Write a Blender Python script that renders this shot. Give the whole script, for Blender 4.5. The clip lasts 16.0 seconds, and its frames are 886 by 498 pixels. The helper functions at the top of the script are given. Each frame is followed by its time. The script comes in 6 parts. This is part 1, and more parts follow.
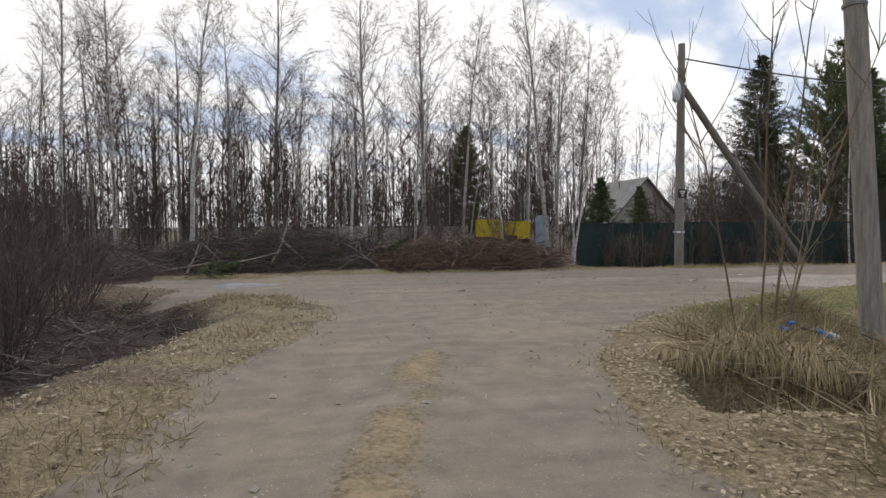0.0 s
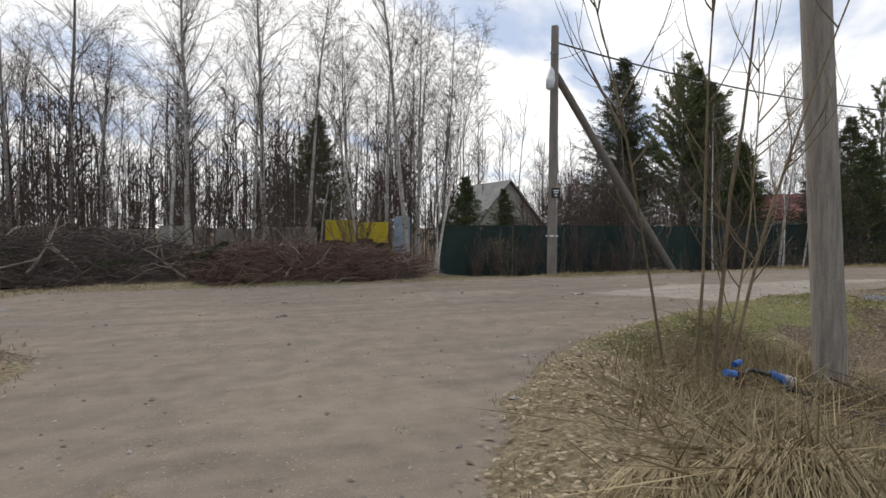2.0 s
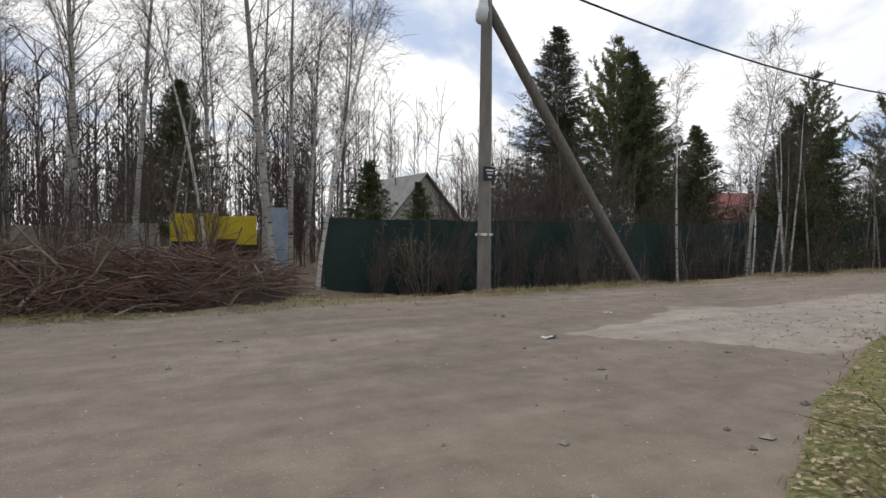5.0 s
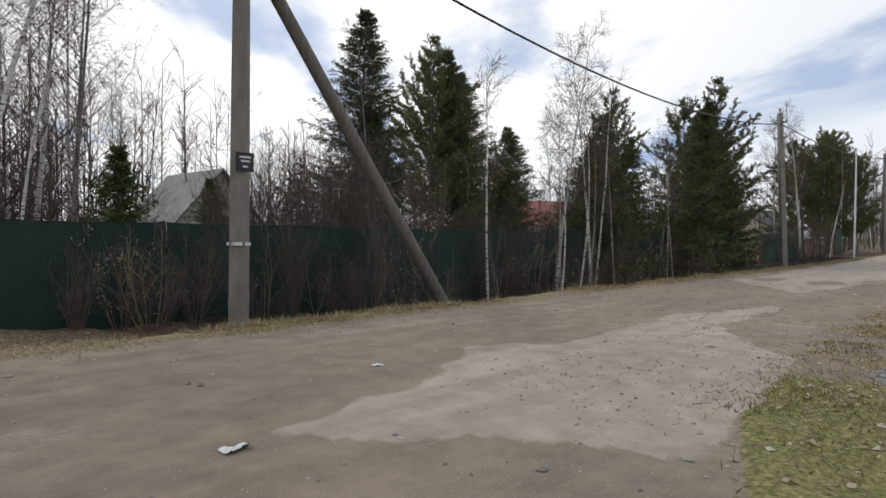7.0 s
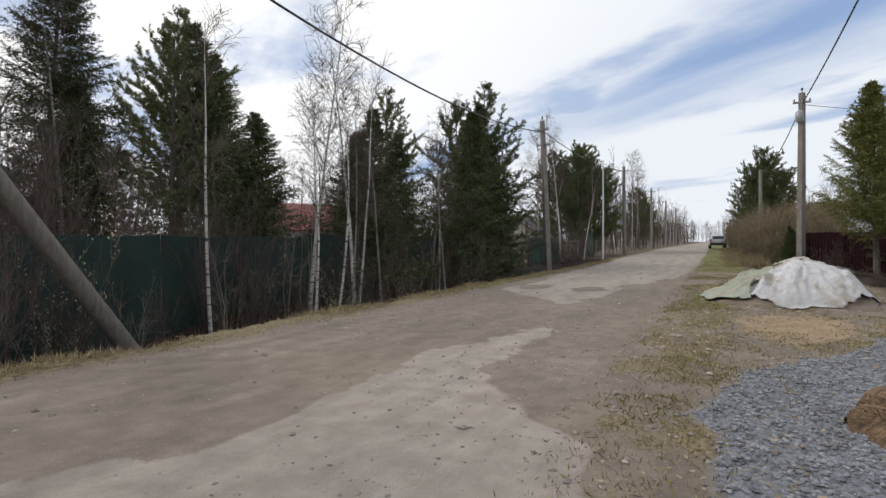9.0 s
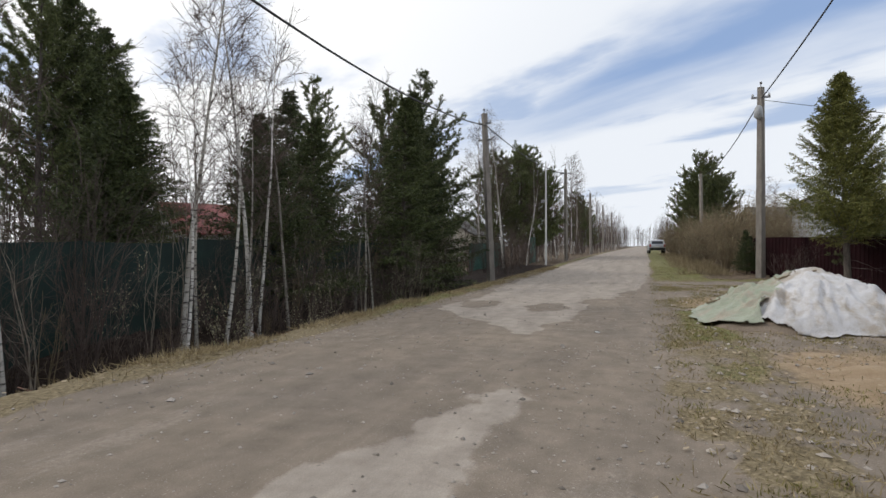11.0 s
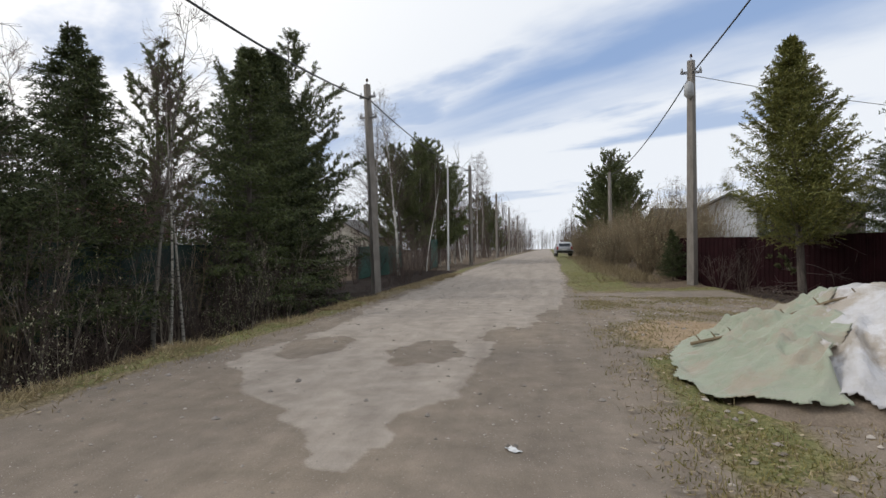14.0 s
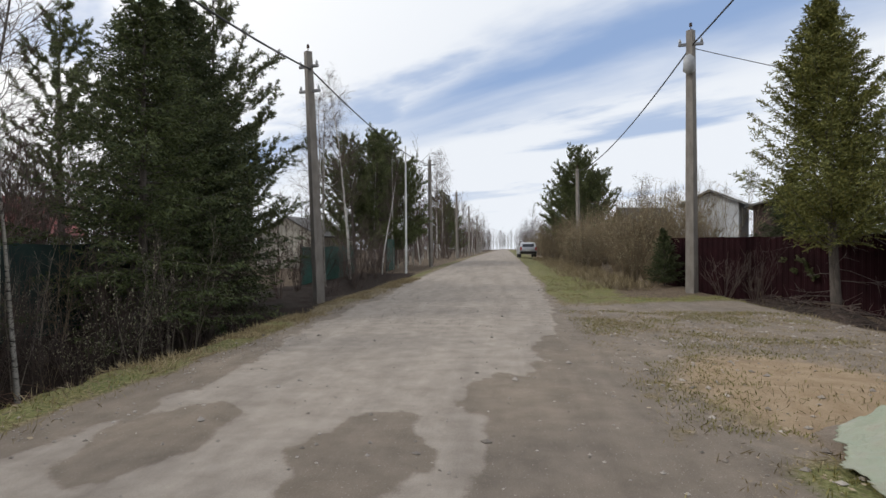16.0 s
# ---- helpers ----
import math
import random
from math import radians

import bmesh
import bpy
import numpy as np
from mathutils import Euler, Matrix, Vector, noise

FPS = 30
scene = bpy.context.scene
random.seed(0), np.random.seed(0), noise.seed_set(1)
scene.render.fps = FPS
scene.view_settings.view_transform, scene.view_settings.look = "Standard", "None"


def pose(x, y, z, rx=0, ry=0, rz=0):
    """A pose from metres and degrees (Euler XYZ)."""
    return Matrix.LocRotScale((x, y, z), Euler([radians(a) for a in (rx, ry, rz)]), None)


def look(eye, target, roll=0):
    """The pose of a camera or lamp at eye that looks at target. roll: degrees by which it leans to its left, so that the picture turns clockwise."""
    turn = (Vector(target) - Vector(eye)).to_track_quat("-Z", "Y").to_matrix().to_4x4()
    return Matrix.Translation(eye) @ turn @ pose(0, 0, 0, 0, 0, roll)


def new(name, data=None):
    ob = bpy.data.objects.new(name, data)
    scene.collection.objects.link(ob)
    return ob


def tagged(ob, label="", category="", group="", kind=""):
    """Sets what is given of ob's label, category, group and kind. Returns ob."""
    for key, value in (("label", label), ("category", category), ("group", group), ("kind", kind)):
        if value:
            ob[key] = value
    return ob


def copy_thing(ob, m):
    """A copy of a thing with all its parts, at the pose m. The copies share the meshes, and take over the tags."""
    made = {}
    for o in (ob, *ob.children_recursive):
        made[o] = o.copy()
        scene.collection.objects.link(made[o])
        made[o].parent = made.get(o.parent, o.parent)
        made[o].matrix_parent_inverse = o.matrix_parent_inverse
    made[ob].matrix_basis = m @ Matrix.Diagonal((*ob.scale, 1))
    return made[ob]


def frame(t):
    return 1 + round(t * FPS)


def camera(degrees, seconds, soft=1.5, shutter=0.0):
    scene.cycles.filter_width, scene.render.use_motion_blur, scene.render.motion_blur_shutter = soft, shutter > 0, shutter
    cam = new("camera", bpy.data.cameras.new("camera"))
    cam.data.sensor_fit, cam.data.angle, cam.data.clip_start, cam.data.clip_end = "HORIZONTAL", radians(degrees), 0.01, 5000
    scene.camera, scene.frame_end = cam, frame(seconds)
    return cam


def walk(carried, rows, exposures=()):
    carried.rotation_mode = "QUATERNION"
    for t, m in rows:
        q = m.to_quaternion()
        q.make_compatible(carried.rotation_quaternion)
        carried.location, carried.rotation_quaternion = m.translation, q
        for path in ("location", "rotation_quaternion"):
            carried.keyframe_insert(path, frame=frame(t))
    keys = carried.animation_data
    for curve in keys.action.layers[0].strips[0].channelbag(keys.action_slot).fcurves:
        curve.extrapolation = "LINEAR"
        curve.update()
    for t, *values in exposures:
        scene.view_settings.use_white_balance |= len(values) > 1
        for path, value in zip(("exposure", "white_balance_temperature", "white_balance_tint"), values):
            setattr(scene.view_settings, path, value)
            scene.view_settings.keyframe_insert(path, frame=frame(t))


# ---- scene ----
cam = camera(73.5, 16.0)
PATH = [
    (0, (0.812, -0.651, 1.294), (1.074, 1.33, 1.213), -0.5),
    (0.5, (1.145, 0.156, 1.279), (1.453, 2.131, 1.2), -0.6),
    (1, (1.383, 0.907, 1.27), (1.751, 2.871, 1.192), -0.4),
    (1.5, (1.676, 1.646, 1.226), (2.207, 3.573, 1.151), -0.2),
    (2, (1.897, 2.37, 1.219), (2.599, 4.24, 1.149), 0.1),
    (2.5, (2.164, 3.189, 1.184), (2.995, 5.006, 1.115), 0.2),
    (3, (2.376, 3.939, 1.165), (3.231, 5.746, 1.101), 0.2),
    (3.2, (2.472, 4.228, 1.111), (3.333, 6.032, 1.051), 0.3),
    (5.3, (4.605, 7.352, 1.091), (5.609, 9.081, 1.029), 0.2),
    (5.5, (4.797, 7.548, 1.129), (5.844, 9.252, 1.075), 0.4),
    (6, (5.355, 7.949, 1.16), (6.492, 9.594, 1.108), 0.4),
    (6.5, (6.037, 8.368, 1.157), (7.331, 9.892, 1.105), 0.4),
    (7, (6.639, 8.712, 1.168), (8.056, 10.123, 1.121), 0.6),
    (7.5, (7.323, 8.912, 1.167), (8.908, 10.13, 1.128), 0.2),
    (8, (8.061, 9.217, 1.13), (9.76, 10.272, 1.094), 0.4),
    (8.5, (8.828, 9.418, 1.179), (10.619, 10.308, 1.145), 0.7),
    (9, (9.576, 9.634, 1.22), (11.392, 10.472, 1.195), 0.1),
    (9.5, (10.327, 9.818, 1.263), (12.177, 10.577, 1.237), 0.5),
    (11.8, (14.034, 11.043, 1.249), (15.932, 11.675, 1.241), -0.1),
    (12, (14.384, 11.083, 1.245), (16.284, 11.71, 1.236), -0.1),
    (12.5, (15.245, 11.119, 1.23), (17.162, 11.691, 1.226), -0.1),
    (13, (16.128, 11.133, 1.237), (18.056, 11.662, 1.232), -0.2),
    (13.5, (17.021, 11.107, 1.222), (18.974, 11.535, 1.222), -0.0),
    (14, (17.924, 11.133, 1.242), (19.894, 11.483, 1.245), -0.2),
    (14.5, (18.779, 11.2, 1.249), (20.763, 11.447, 1.257), -0.3),
    (15, (19.669, 11.4, 1.249), (21.659, 11.607, 1.249), 0.1),
    (15.5, (20.505, 11.562, 1.256), (22.495, 11.759, 1.254), 0.2),
    (16, (21.325, 11.694, 1.281), (23.314, 11.904, 1.284), -0.1),
]
walk(cam, [(t, look(eye, target, roll)) for t, eye, target, roll in PATH])

# ---- world, sun, exposure ----
SUN_AZ, SUN_EL = radians(100), radians(40)      # azimuth from +x towards +y
world = bpy.data.worlds.new("sky")
scene.world = world
world.use_nodes = True
wn, wl = world.node_tree.nodes, world.node_tree.links
wn.clear()
w_out, w_bg = wn.new("ShaderNodeOutputWorld"), wn.new("ShaderNodeBackground")
sky = wn.new("ShaderNodeTexSky")
sky.sky_type, sky.sun_disc = "NISHITA", False
sky.sun_elevation, sky.sun_rotation = SUN_EL, radians(90) - SUN_AZ


def w_math(op, a, b=None, c=None):
    k = wn.new("ShaderNodeMath")
    k.operation = op
    for i, v in enumerate((a, b, c)):
        if v is None:
            continue
        if isinstance(v, (int, float)):
            k.inputs[i].default_value = v
        else:
            wl.new(v, k.inputs[i])
    return k.outputs[0]


def w_range(v, a, b, lo=0.0, hi=1.0):
    k = wn.new("ShaderNodeMapRange")
    k.interpolation_type = "SMOOTHSTEP"
    for i, q in (("From Min", a), ("From Max", b), ("To Min", lo), ("To Max", hi)):
        k.inputs[i].default_value = q
    wl.new(v, k.inputs["Value"])
    return k.outputs["Result"]


def w_noise(u, v, su, sv, detail, rough, seed):
    c = wn.new("ShaderNodeCombineXYZ")
    wl.new(w_math("MULTIPLY", u, su), c.inputs["X"])
    wl.new(w_math("MULTIPLY", v, sv), c.inputs["Y"])
    c.inputs["Z"].default_value = seed
    k = wn.new("ShaderNodeTexNoise")
    k.inputs["Scale"].default_value, k.inputs["Detail"].default_value, k.inputs["Roughness"].default_value = 1.0, detail, rough
    wl.new(c.outputs["Vector"], k.inputs["Vector"])
    return k.outputs["Fac"]


def w_mix(fac, a, b):
    k = wn.new("ShaderNodeMix")
    k.data_type = "RGBA"
    for name, v in (("Factor", fac), ("A", a), ("B", b)):
        if isinstance(v, tuple):
            k.inputs[name].default_value = (*v, 1)
        elif isinstance(v, float):
            k.inputs[name].default_value = v
        else:
            wl.new(v, k.inputs[name])
    return k.outputs["Result"]


# a thin high cloud sheet drawn on a flat layer: long streaks, with one open blue lane across the road's line
w_tc, w_sep = wn.new("ShaderNodeTexCoord"), wn.new("ShaderNodeSeparateXYZ")
wl.new(w_tc.outputs["Generated"], w_sep.inputs["Vector"])
w_z = w_math("ADD", w_math("MAXIMUM", w_sep.outputs["Z"], 0.0), 0.06)
w_px, w_py = w_math("DIVIDE", w_sep.outputs["X"], w_z), w_math("DIVIDE", w_sep.outputs["Y"], w_z)
w_u = w_math("ADD", w_math("MULTIPLY", w_px, 0.66), w_math("MULTIPLY", w_py, 0.75))
w_v = w_math("SUBTRACT", w_math("MULTIPLY", w_px, 0.75), w_math("MULTIPLY", w_py, 0.66))
w_soft = w_noise(w_u, w_v, 0.5, 0.9, 6, 0.55, 1.3)
w_veil = w_noise(w_u, w_v, 0.22, 1.2, 5, 0.5, 7.7)
w_off = w_math("ADD", w_v, w_math("MULTIPLY", w_math("SUBTRACT", w_soft, 0.5), 1.3))
w_lane = w_math("MULTIPLY", w_range(w_off, 1.62, 2.05), w_range(w_off, 2.95, 2.2))
w_lane = w_math("MULTIPLY", w_lane, w_range(w_veil, 0.62, 0.40, 0.45, 1.0))
w_gaps = w_range(w_math("ADD", w_soft, w_math("MULTIPLY", w_veil, 0.6)), 0.76, 0.60, 0.0, 0.75)
w_blue = w_math("MULTIPLY", w_math("MAXIMUM", w_lane, w_gaps), w_range(w_sep.outputs["Z"], 0.03, 0.13))
w_dot = wn.new("ShaderNodeVectorMath")
w_dot.operation = "DOT_PRODUCT"
w_dot.inputs[1].default_value = (math.cos(SUN_AZ) * math.cos(SUN_EL), math.sin(SUN_AZ) * math.cos(SUN_EL), math.sin(SUN_EL))
wl.new(w_tc.outputs["Generated"], w_dot.inputs[0])
w_cloud = w_mix(w_range(w_dot.outputs["Value"], 0.05, 0.7), (8.5, 8.9, 9.5), (11.4, 11.3, 11.2))
w_clear = w_mix(0.75, sky.outputs["Color"], (3.3, 4.7, 7.6))
w_bg.inputs["Strength"].default_value = 0.1
wl.new(w_mix(w_blue, w_cloud, w_clear), w_bg.inputs["Color"])
wl.new(w_bg.outputs["Background"], w_out.inputs["Surface"])

sun = new("sun", bpy.data.lights.new("sun", "SUN"))
sun.data.energy, sun.data.angle, sun.data.color = 1.35, radians(12), (1.0, 0.975, 0.94)
sun.matrix_world = look((math.cos(SUN_AZ) * 40, math.sin(SUN_AZ) * 40, 40 * math.tan(SUN_EL)), (0, 0, 0))
scene.view_settings.exposure = 0.0

# ---- materials ----


def node_mat(name):
    m = bpy.data.materials.new(name)
    m.use_nodes = True
    b = m.node_tree.nodes["Principled BSDF"]
    return m, m.node_tree.nodes, m.node_tree.links, b


def noise_tex(n, l, coord, scale, detail=4, rough=0.55):
    t = n.new("ShaderNodeTexNoise")
    t.inputs["Scale"].default_value, t.inputs["Detail"].default_value, t.inputs["Roughness"].default_value = scale, detail, rough
    l.new(coord, t.inputs["Vector"])
    return t.outputs["Fac"]


def ramp(n, l, fac, stops):
    r = n.new("ShaderNodeValToRGB")
    e = r.color_ramp.elements
    while len(e) < len(stops):
        e.new(0.5)
    for k, (p, c) in zip(e, stops):
        k.position, k.color = p, (*c, 1)
    l.new(fac, r.inputs["Fac"])
    return r.outputs["Color"]


def mix(n, l, fac, a, b, mode="MIX"):
    m = n.new("ShaderNodeMix")
    m.data_type, m.blend_type = "RGBA", mode
    for s, v in (("Factor", fac), ("A", a), ("B", b)):
        if isinstance(v, (int, float)):
            m.inputs[s].default_value = v
        elif isinstance(v, tuple):
            m.inputs[s].default_value = (*v, 1)
        else:
            l.new(v, m.inputs[s])
    return m.outputs["Result"]


def bump(n, l, b, height, strength=0.4, dist=0.02):
    k = n.new("ShaderNodeBump")
    k.inputs["Strength"].default_value, k.inputs["Distance"].default_value = strength, dist
    l.new(height, k.inputs["Height"])
    l.new(k.outputs["Normal"], b.inputs["Normal"])


def rough_mat(name, c1, c2, scale=6.0, fine=60.0, rough=0.85, metal=0.0, stretch=(1, 1, 1), strength=0.35, vary=0.25, dist=0.01):
    """Two-scale varied matter: broad stains between c1 and c2, fine grain, and a shade of its own for each object."""
    m, n, l, b = node_mat(name)
    tc, mp = n.new("ShaderNodeTexCoord"), n.new("ShaderNodeMapping")
    mp.inputs["Scale"].default_value = stretch
    l.new(tc.outputs["Object"], mp.inputs["Vector"])
    broad, grain = noise_tex(n, l, mp.outputs["Vector"], scale, 5), noise_tex(n, l, mp.outputs["Vector"], fine, 3)
    col = ramp(n, l, broad, [(0.3, c1), (0.7, c2)])
    g = ramp(n, l, grain, [(0.3, (0.62, 0.62, 0.62)), (0.7, (1.15, 1.15, 1.15))])
    col = mix(n, l, 0.8, col, g, "MULTIPLY")
    if vary:
        oi = n.new("ShaderNodeObjectInfo")
        v = ramp(n, l, oi.outputs["Random"], [(0.0, (1 - vary,) * 3), (1.0, (1 + vary,) * 3)])
        col = mix(n, l, 1.0, col, v, "MULTIPLY")
    l.new(col, b.inputs["Base Color"])
    b.inputs["Roughness"].default_value, b.inputs["Metallic"].default_value = rough, metal
    bump(n, l, b, grain, strength, dist)
    return m


def leaf_mat(name, c1, c2, rough=0.7):
    """Thin plant matter; each blade or needle has its own shade."""
    m, n, l, b = node_mat(name)
    g = n.new("ShaderNodeNewGeometry")
    oi = n.new("ShaderNodeObjectInfo")
    col = ramp(n, l, g.outputs["Random Per Island"], [(0.0, c1), (1.0, c2)])
    v = ramp(n, l, oi.outputs["Random"], [(0.0, (0.75, 0.75, 0.75)), (1.0, (1.25, 1.22, 1.15))])
    l.new(mix(n, l, 1.0, col, v, "MULTIPLY"), b.inputs["Base Color"])
    b.inputs["Roughness"].default_value = rough
    b.inputs["Specular IOR Level"].default_value = 0.25
    return m


def birch_mat():
    m, n, l, b = node_mat("birch_bark")
    tc, mp = n.new("ShaderNodeTexCoord"), n.new("ShaderNodeMapping")
    mp.inputs["Scale"].default_value = (3.0, 3.0, 14.0)
    l.new(tc.outputs["Object"], mp.inputs["Vector"])
    marks = noise_tex(n, l, mp.outputs["Vector"], 1.6, 4, 0.6)
    broad = noise_tex(n, l, tc.outputs["Object"], 0.8, 3)
    oi = n.new("ShaderNodeObjectInfo")
    white = ramp(n, l, broad, [(0.3, (0.38, 0.35, 0.31)), (0.6, (0.76, 0.74, 0.70))])
    col = mix(n, l, ramp(n, l, marks, [(0.36, (1, 1, 1)), (0.47, (0, 0, 0))]), white, (0.045, 0.038, 0.033))
    shade = ramp(n, l, oi.outputs["Random"], [(0.0, (0.26, 0.24, 0.22)), (0.5, (0.62, 0.60, 0.56)), (1.0, (1.02, 1.02, 1.02))])
    l.new(mix(n, l, 1.0, col, shade, "MULTIPLY"), b.inputs["Base Color"])
    b.inputs["Roughness"].default_value = 0.8
    bump(n, l, b, marks, 0.4, 0.01)
    return m


def tarp_mat(name, c1, c2):
    """Plastic-coated sheet: even colour, sandy stains with their own edges, a faint weave."""
    m, n, l, b = node_mat(name)
    tc = n.new("ShaderNodeTexCoord")
    o = tc.outputs["Object"]
    col = ramp(n, l, noise_tex(n, l, o, 0.9, 3), [(0.35, c1), (0.65, c2)])
    stain = ramp(n, l, noise_tex(n, l, o, 1.7, 6, 0.65), [(0.50, (0, 0, 0)), (0.60, (0.8, 0.8, 0.8))])
    col = mix(n, l, stain, col, (0.33, 0.27, 0.20))
    l.new(col, b.inputs["Base Color"])
    b.inputs["Roughness"].default_value = 0.55
    dust = ramp(n, l, noise_tex(n, l, o, 7.5, 6, 0.7), [(0.42, (0, 0, 0)), (0.75, (0.6, 0.6, 0.6))])
    l.new(mix(n, l, dust, col, (0.36, 0.32, 0.26)), b.inputs["Base Color"])
    bump(n, l, b, noise_tex(n, l, o, 9, 6, 0.7), 0.6, 0.05)
    return m


def attr(n, name):
    a = n.new("ShaderNodeAttribute")
    a.attribute_name = name
    return a


def ground_mat():
    """Soil and litter, with packed dirt, pale dry dirt, green and straw grass, grey gravel and sand where the masks say."""
    m, n, l, b = node_mat("ground_soil")
    tc = n.new("ShaderNodeTexCoord")
    o = tc.outputs["Object"]
    n_broad, n_mid, n_fine, n_grit = noise_tex(n, l, o, 0.5, 5), noise_tex(n, l, o, 3.5, 5, 0.6), noise_tex(n, l, o, 26, 5, 0.7), noise_tex(n, l, o, 110, 3, 0.7)
    litter = ramp(n, l, n_fine, [(0.32, (0.035, 0.026, 0.018)), (0.5, (0.115, 0.083, 0.056)), (0.68, (0.26, 0.20, 0.135))])
    straw = ramp(n, l, n_fine, [(0.3, (0.075, 0.058, 0.034)), (0.5, (0.185, 0.146, 0.085)), (0.7, (0.33, 0.27, 0.17))])
    green = ramp(n, l, n_fine, [(0.3, (0.05, 0.046, 0.022)), (0.5, (0.16, 0.145, 0.055)), (0.7, (0.34, 0.28, 0.15))])
    lush = ramp(n, l, n_fine, [(0.3, (0.05, 0.052, 0.02)), (0.5, (0.14, 0.145, 0.05)), (0.7, (0.26, 0.25, 0.11))])
    green = mix(n, l, ramp(n, l, noise_tex(n, l, o, 2.1, 5, 0.7), [(0.42, (0, 0, 0)), (0.58, (1, 1, 1))]), green, lush)
    green = mix(n, l, ramp(n, l, noise_tex(n, l, o, 6.3, 4, 0.7), [(0.56, (0, 0, 0)), (0.66, (0.85, 0.85, 0.85))]), green, litter)
    dirt = ramp(n, l, n_mid, [(0.3, (0.170, 0.142, 0.113)), (0.7, (0.249, 0.208, 0.167))])
    dirt = mix(n, l, 0.55, dirt, ramp(n, l, n_broad, [(0.3, (0.8, 0.8, 0.82)), (0.7, (1.18, 1.14, 1.08))]), "MULTIPLY")
    mp = n.new("ShaderNodeMapping")
    mp.inputs["Scale"].default_value = (0.22, 2.2, 1.0)
    l.new(o, mp.inputs["Vector"])
    streak = ramp(n, l, noise_tex(n, l, mp.outputs["Vector"], 1.0, 6, 0.65), [(0.3, (0.80, 0.79, 0.78)), (0.7, (1.2, 1.19, 1.17))])
    dirt = mix(n, l, 0.75, dirt, streak, "MULTIPLY")
    fleck = ramp(n, l, noise_tex(n, l, o, 55, 2, 0.5), [(0.66, (0, 0, 0)), (0.72, (1, 1, 1))])
    dirt = mix(n, l, fleck, dirt, (0.33, 0.29, 0.245))
    pale = ramp(n, l, n_mid, [(0.3, (0.258, 0.222, 0.187)), (0.7, (0.372, 0.325, 0.276))])
    pale = mix(n, l, 0.8, pale, streak, "MULTIPLY")
    sand = ramp(n, l, n_mid, [(0.3, (0.25, 0.175, 0.105)), (0.7, (0.36, 0.27, 0.175))])
    grav = ramp(n, l, n_fine, [(0.35, (0.08, 0.083, 0.09)), (0.65, (0.25, 0.255, 0.275))])
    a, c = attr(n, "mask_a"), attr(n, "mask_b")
    sa, sc = n.new("ShaderNodeSeparateColor"), n.new("ShaderNodeSeparateColor")
    l.new(a.outputs["Color"], sa.inputs["Color"])
    l.new(c.outputs["Color"], sc.inputs["Color"])

    def edged(mask, lo, hi, noise_out):
        k = n.new("ShaderNodeMath")
        k.operation = "MULTIPLY_ADD"
        l.new(noise_out, k.inputs[0])
        k.inputs[1].default_value = 0.5
        s = n.new("ShaderNodeMath")
        s.operation = "SUBTRACT"
        l.new(mask, s.inputs[0])
        s.inputs[1].default_value = 0.25
        l.new(s.outputs[0], k.inputs[2])
        r = n.new("ShaderNodeMapRange")
        r.interpolation_type = "SMOOTHSTEP"
        r.inputs["From Min"].default_value, r.inputs["From Max"].default_value = lo, hi
        l.new(k.outputs[0], r.inputs["Value"])
        return r.outputs["Result"]

    # near-black soil tone that stands in for shade in ditches and hollows
    hollow_shade = ramp(n, l, n_fine, [(0.32, (0.012, 0.008, 0.006)), (0.55, (0.034, 0.023, 0.017)), (0.75, (0.085, 0.06, 0.042))])
    litter = mix(n, l, edged(a.outputs["Alpha"], 0.3, 0.7, n_mid), litter, hollow_shade)
    col = mix(n, l, edged(sc.outputs["Red"], 0.3, 0.7, n_fine), litter, straw)
    col = mix(n, l, edged(sa.outputs["Blue"], 0.30, 0.72, n_mid), col, green)
    road_f = edged(sa.outputs["Red"], 0.4, 0.62, n_fine)
    col = mix(n, l, road_f, col, dirt)
    col = mix(n, l, edged(sa.outputs["Green"], 0.36, 0.68, n_fine), col, pale)
    col = mix(n, l, edged(sc.outputs["Blue"], 0.35, 0.7, n_mid), col, sand)
    col = mix(n, l, edged(sc.outputs["Green"], 0.35, 0.6, n_fine), col, grav)
    grit = ramp(n, l, n_grit, [(0.3, (0.78, 0.78, 0.78)), (0.7, (1.2, 1.2, 1.2))])
    l.new(mix(n, l, 0.7, col, grit, "MULTIPLY"), b.inputs["Base Color"])
    b.inputs["Roughness"].default_value = 0.92
    b.inputs["Specular IOR Level"].default_value = 0.2
    h = n.new("ShaderNodeMath")
    h.operation = "MULTIPLY_ADD"
    l.new(n_mid, h.inputs[0])
    h.inputs[1].default_value = 0.3
    l.new(n_fine, h.inputs[2])
    bump(n, l, b, h.outputs[0], 0.5, 0.025)
    return m


M_GROUND = ground_mat()
M_BIRCH = birch_mat()
M_BARK = rough_mat("grey_bark", (0.055, 0.045, 0.038), (0.15, 0.125, 0.105), 5, 40, stretch=(4, 4, 1), strength=0.6)
M_TWIG = rough_mat("twig_bark", (0.062, 0.044, 0.036), (0.135, 0.098, 0.08), 3, 30)
M_TWIG2 = rough_mat("willow_bark", (0.12, 0.09, 0.052), (0.25, 0.19, 0.115), 3, 30)
M_RED_TWIG = rough_mat("cut_brush_bark", (0.075, 0.042, 0.03), (0.20, 0.115, 0.08), 3, 30)
M_PALE_TWIG = rough_mat("bleached_branch", (0.15, 0.125, 0.095), (0.31, 0.26, 0.205), 4, 40)
M_SPRUCE = leaf_mat("spruce_needles", (0.028, 0.041, 0.017), (0.10, 0.119, 0.046))
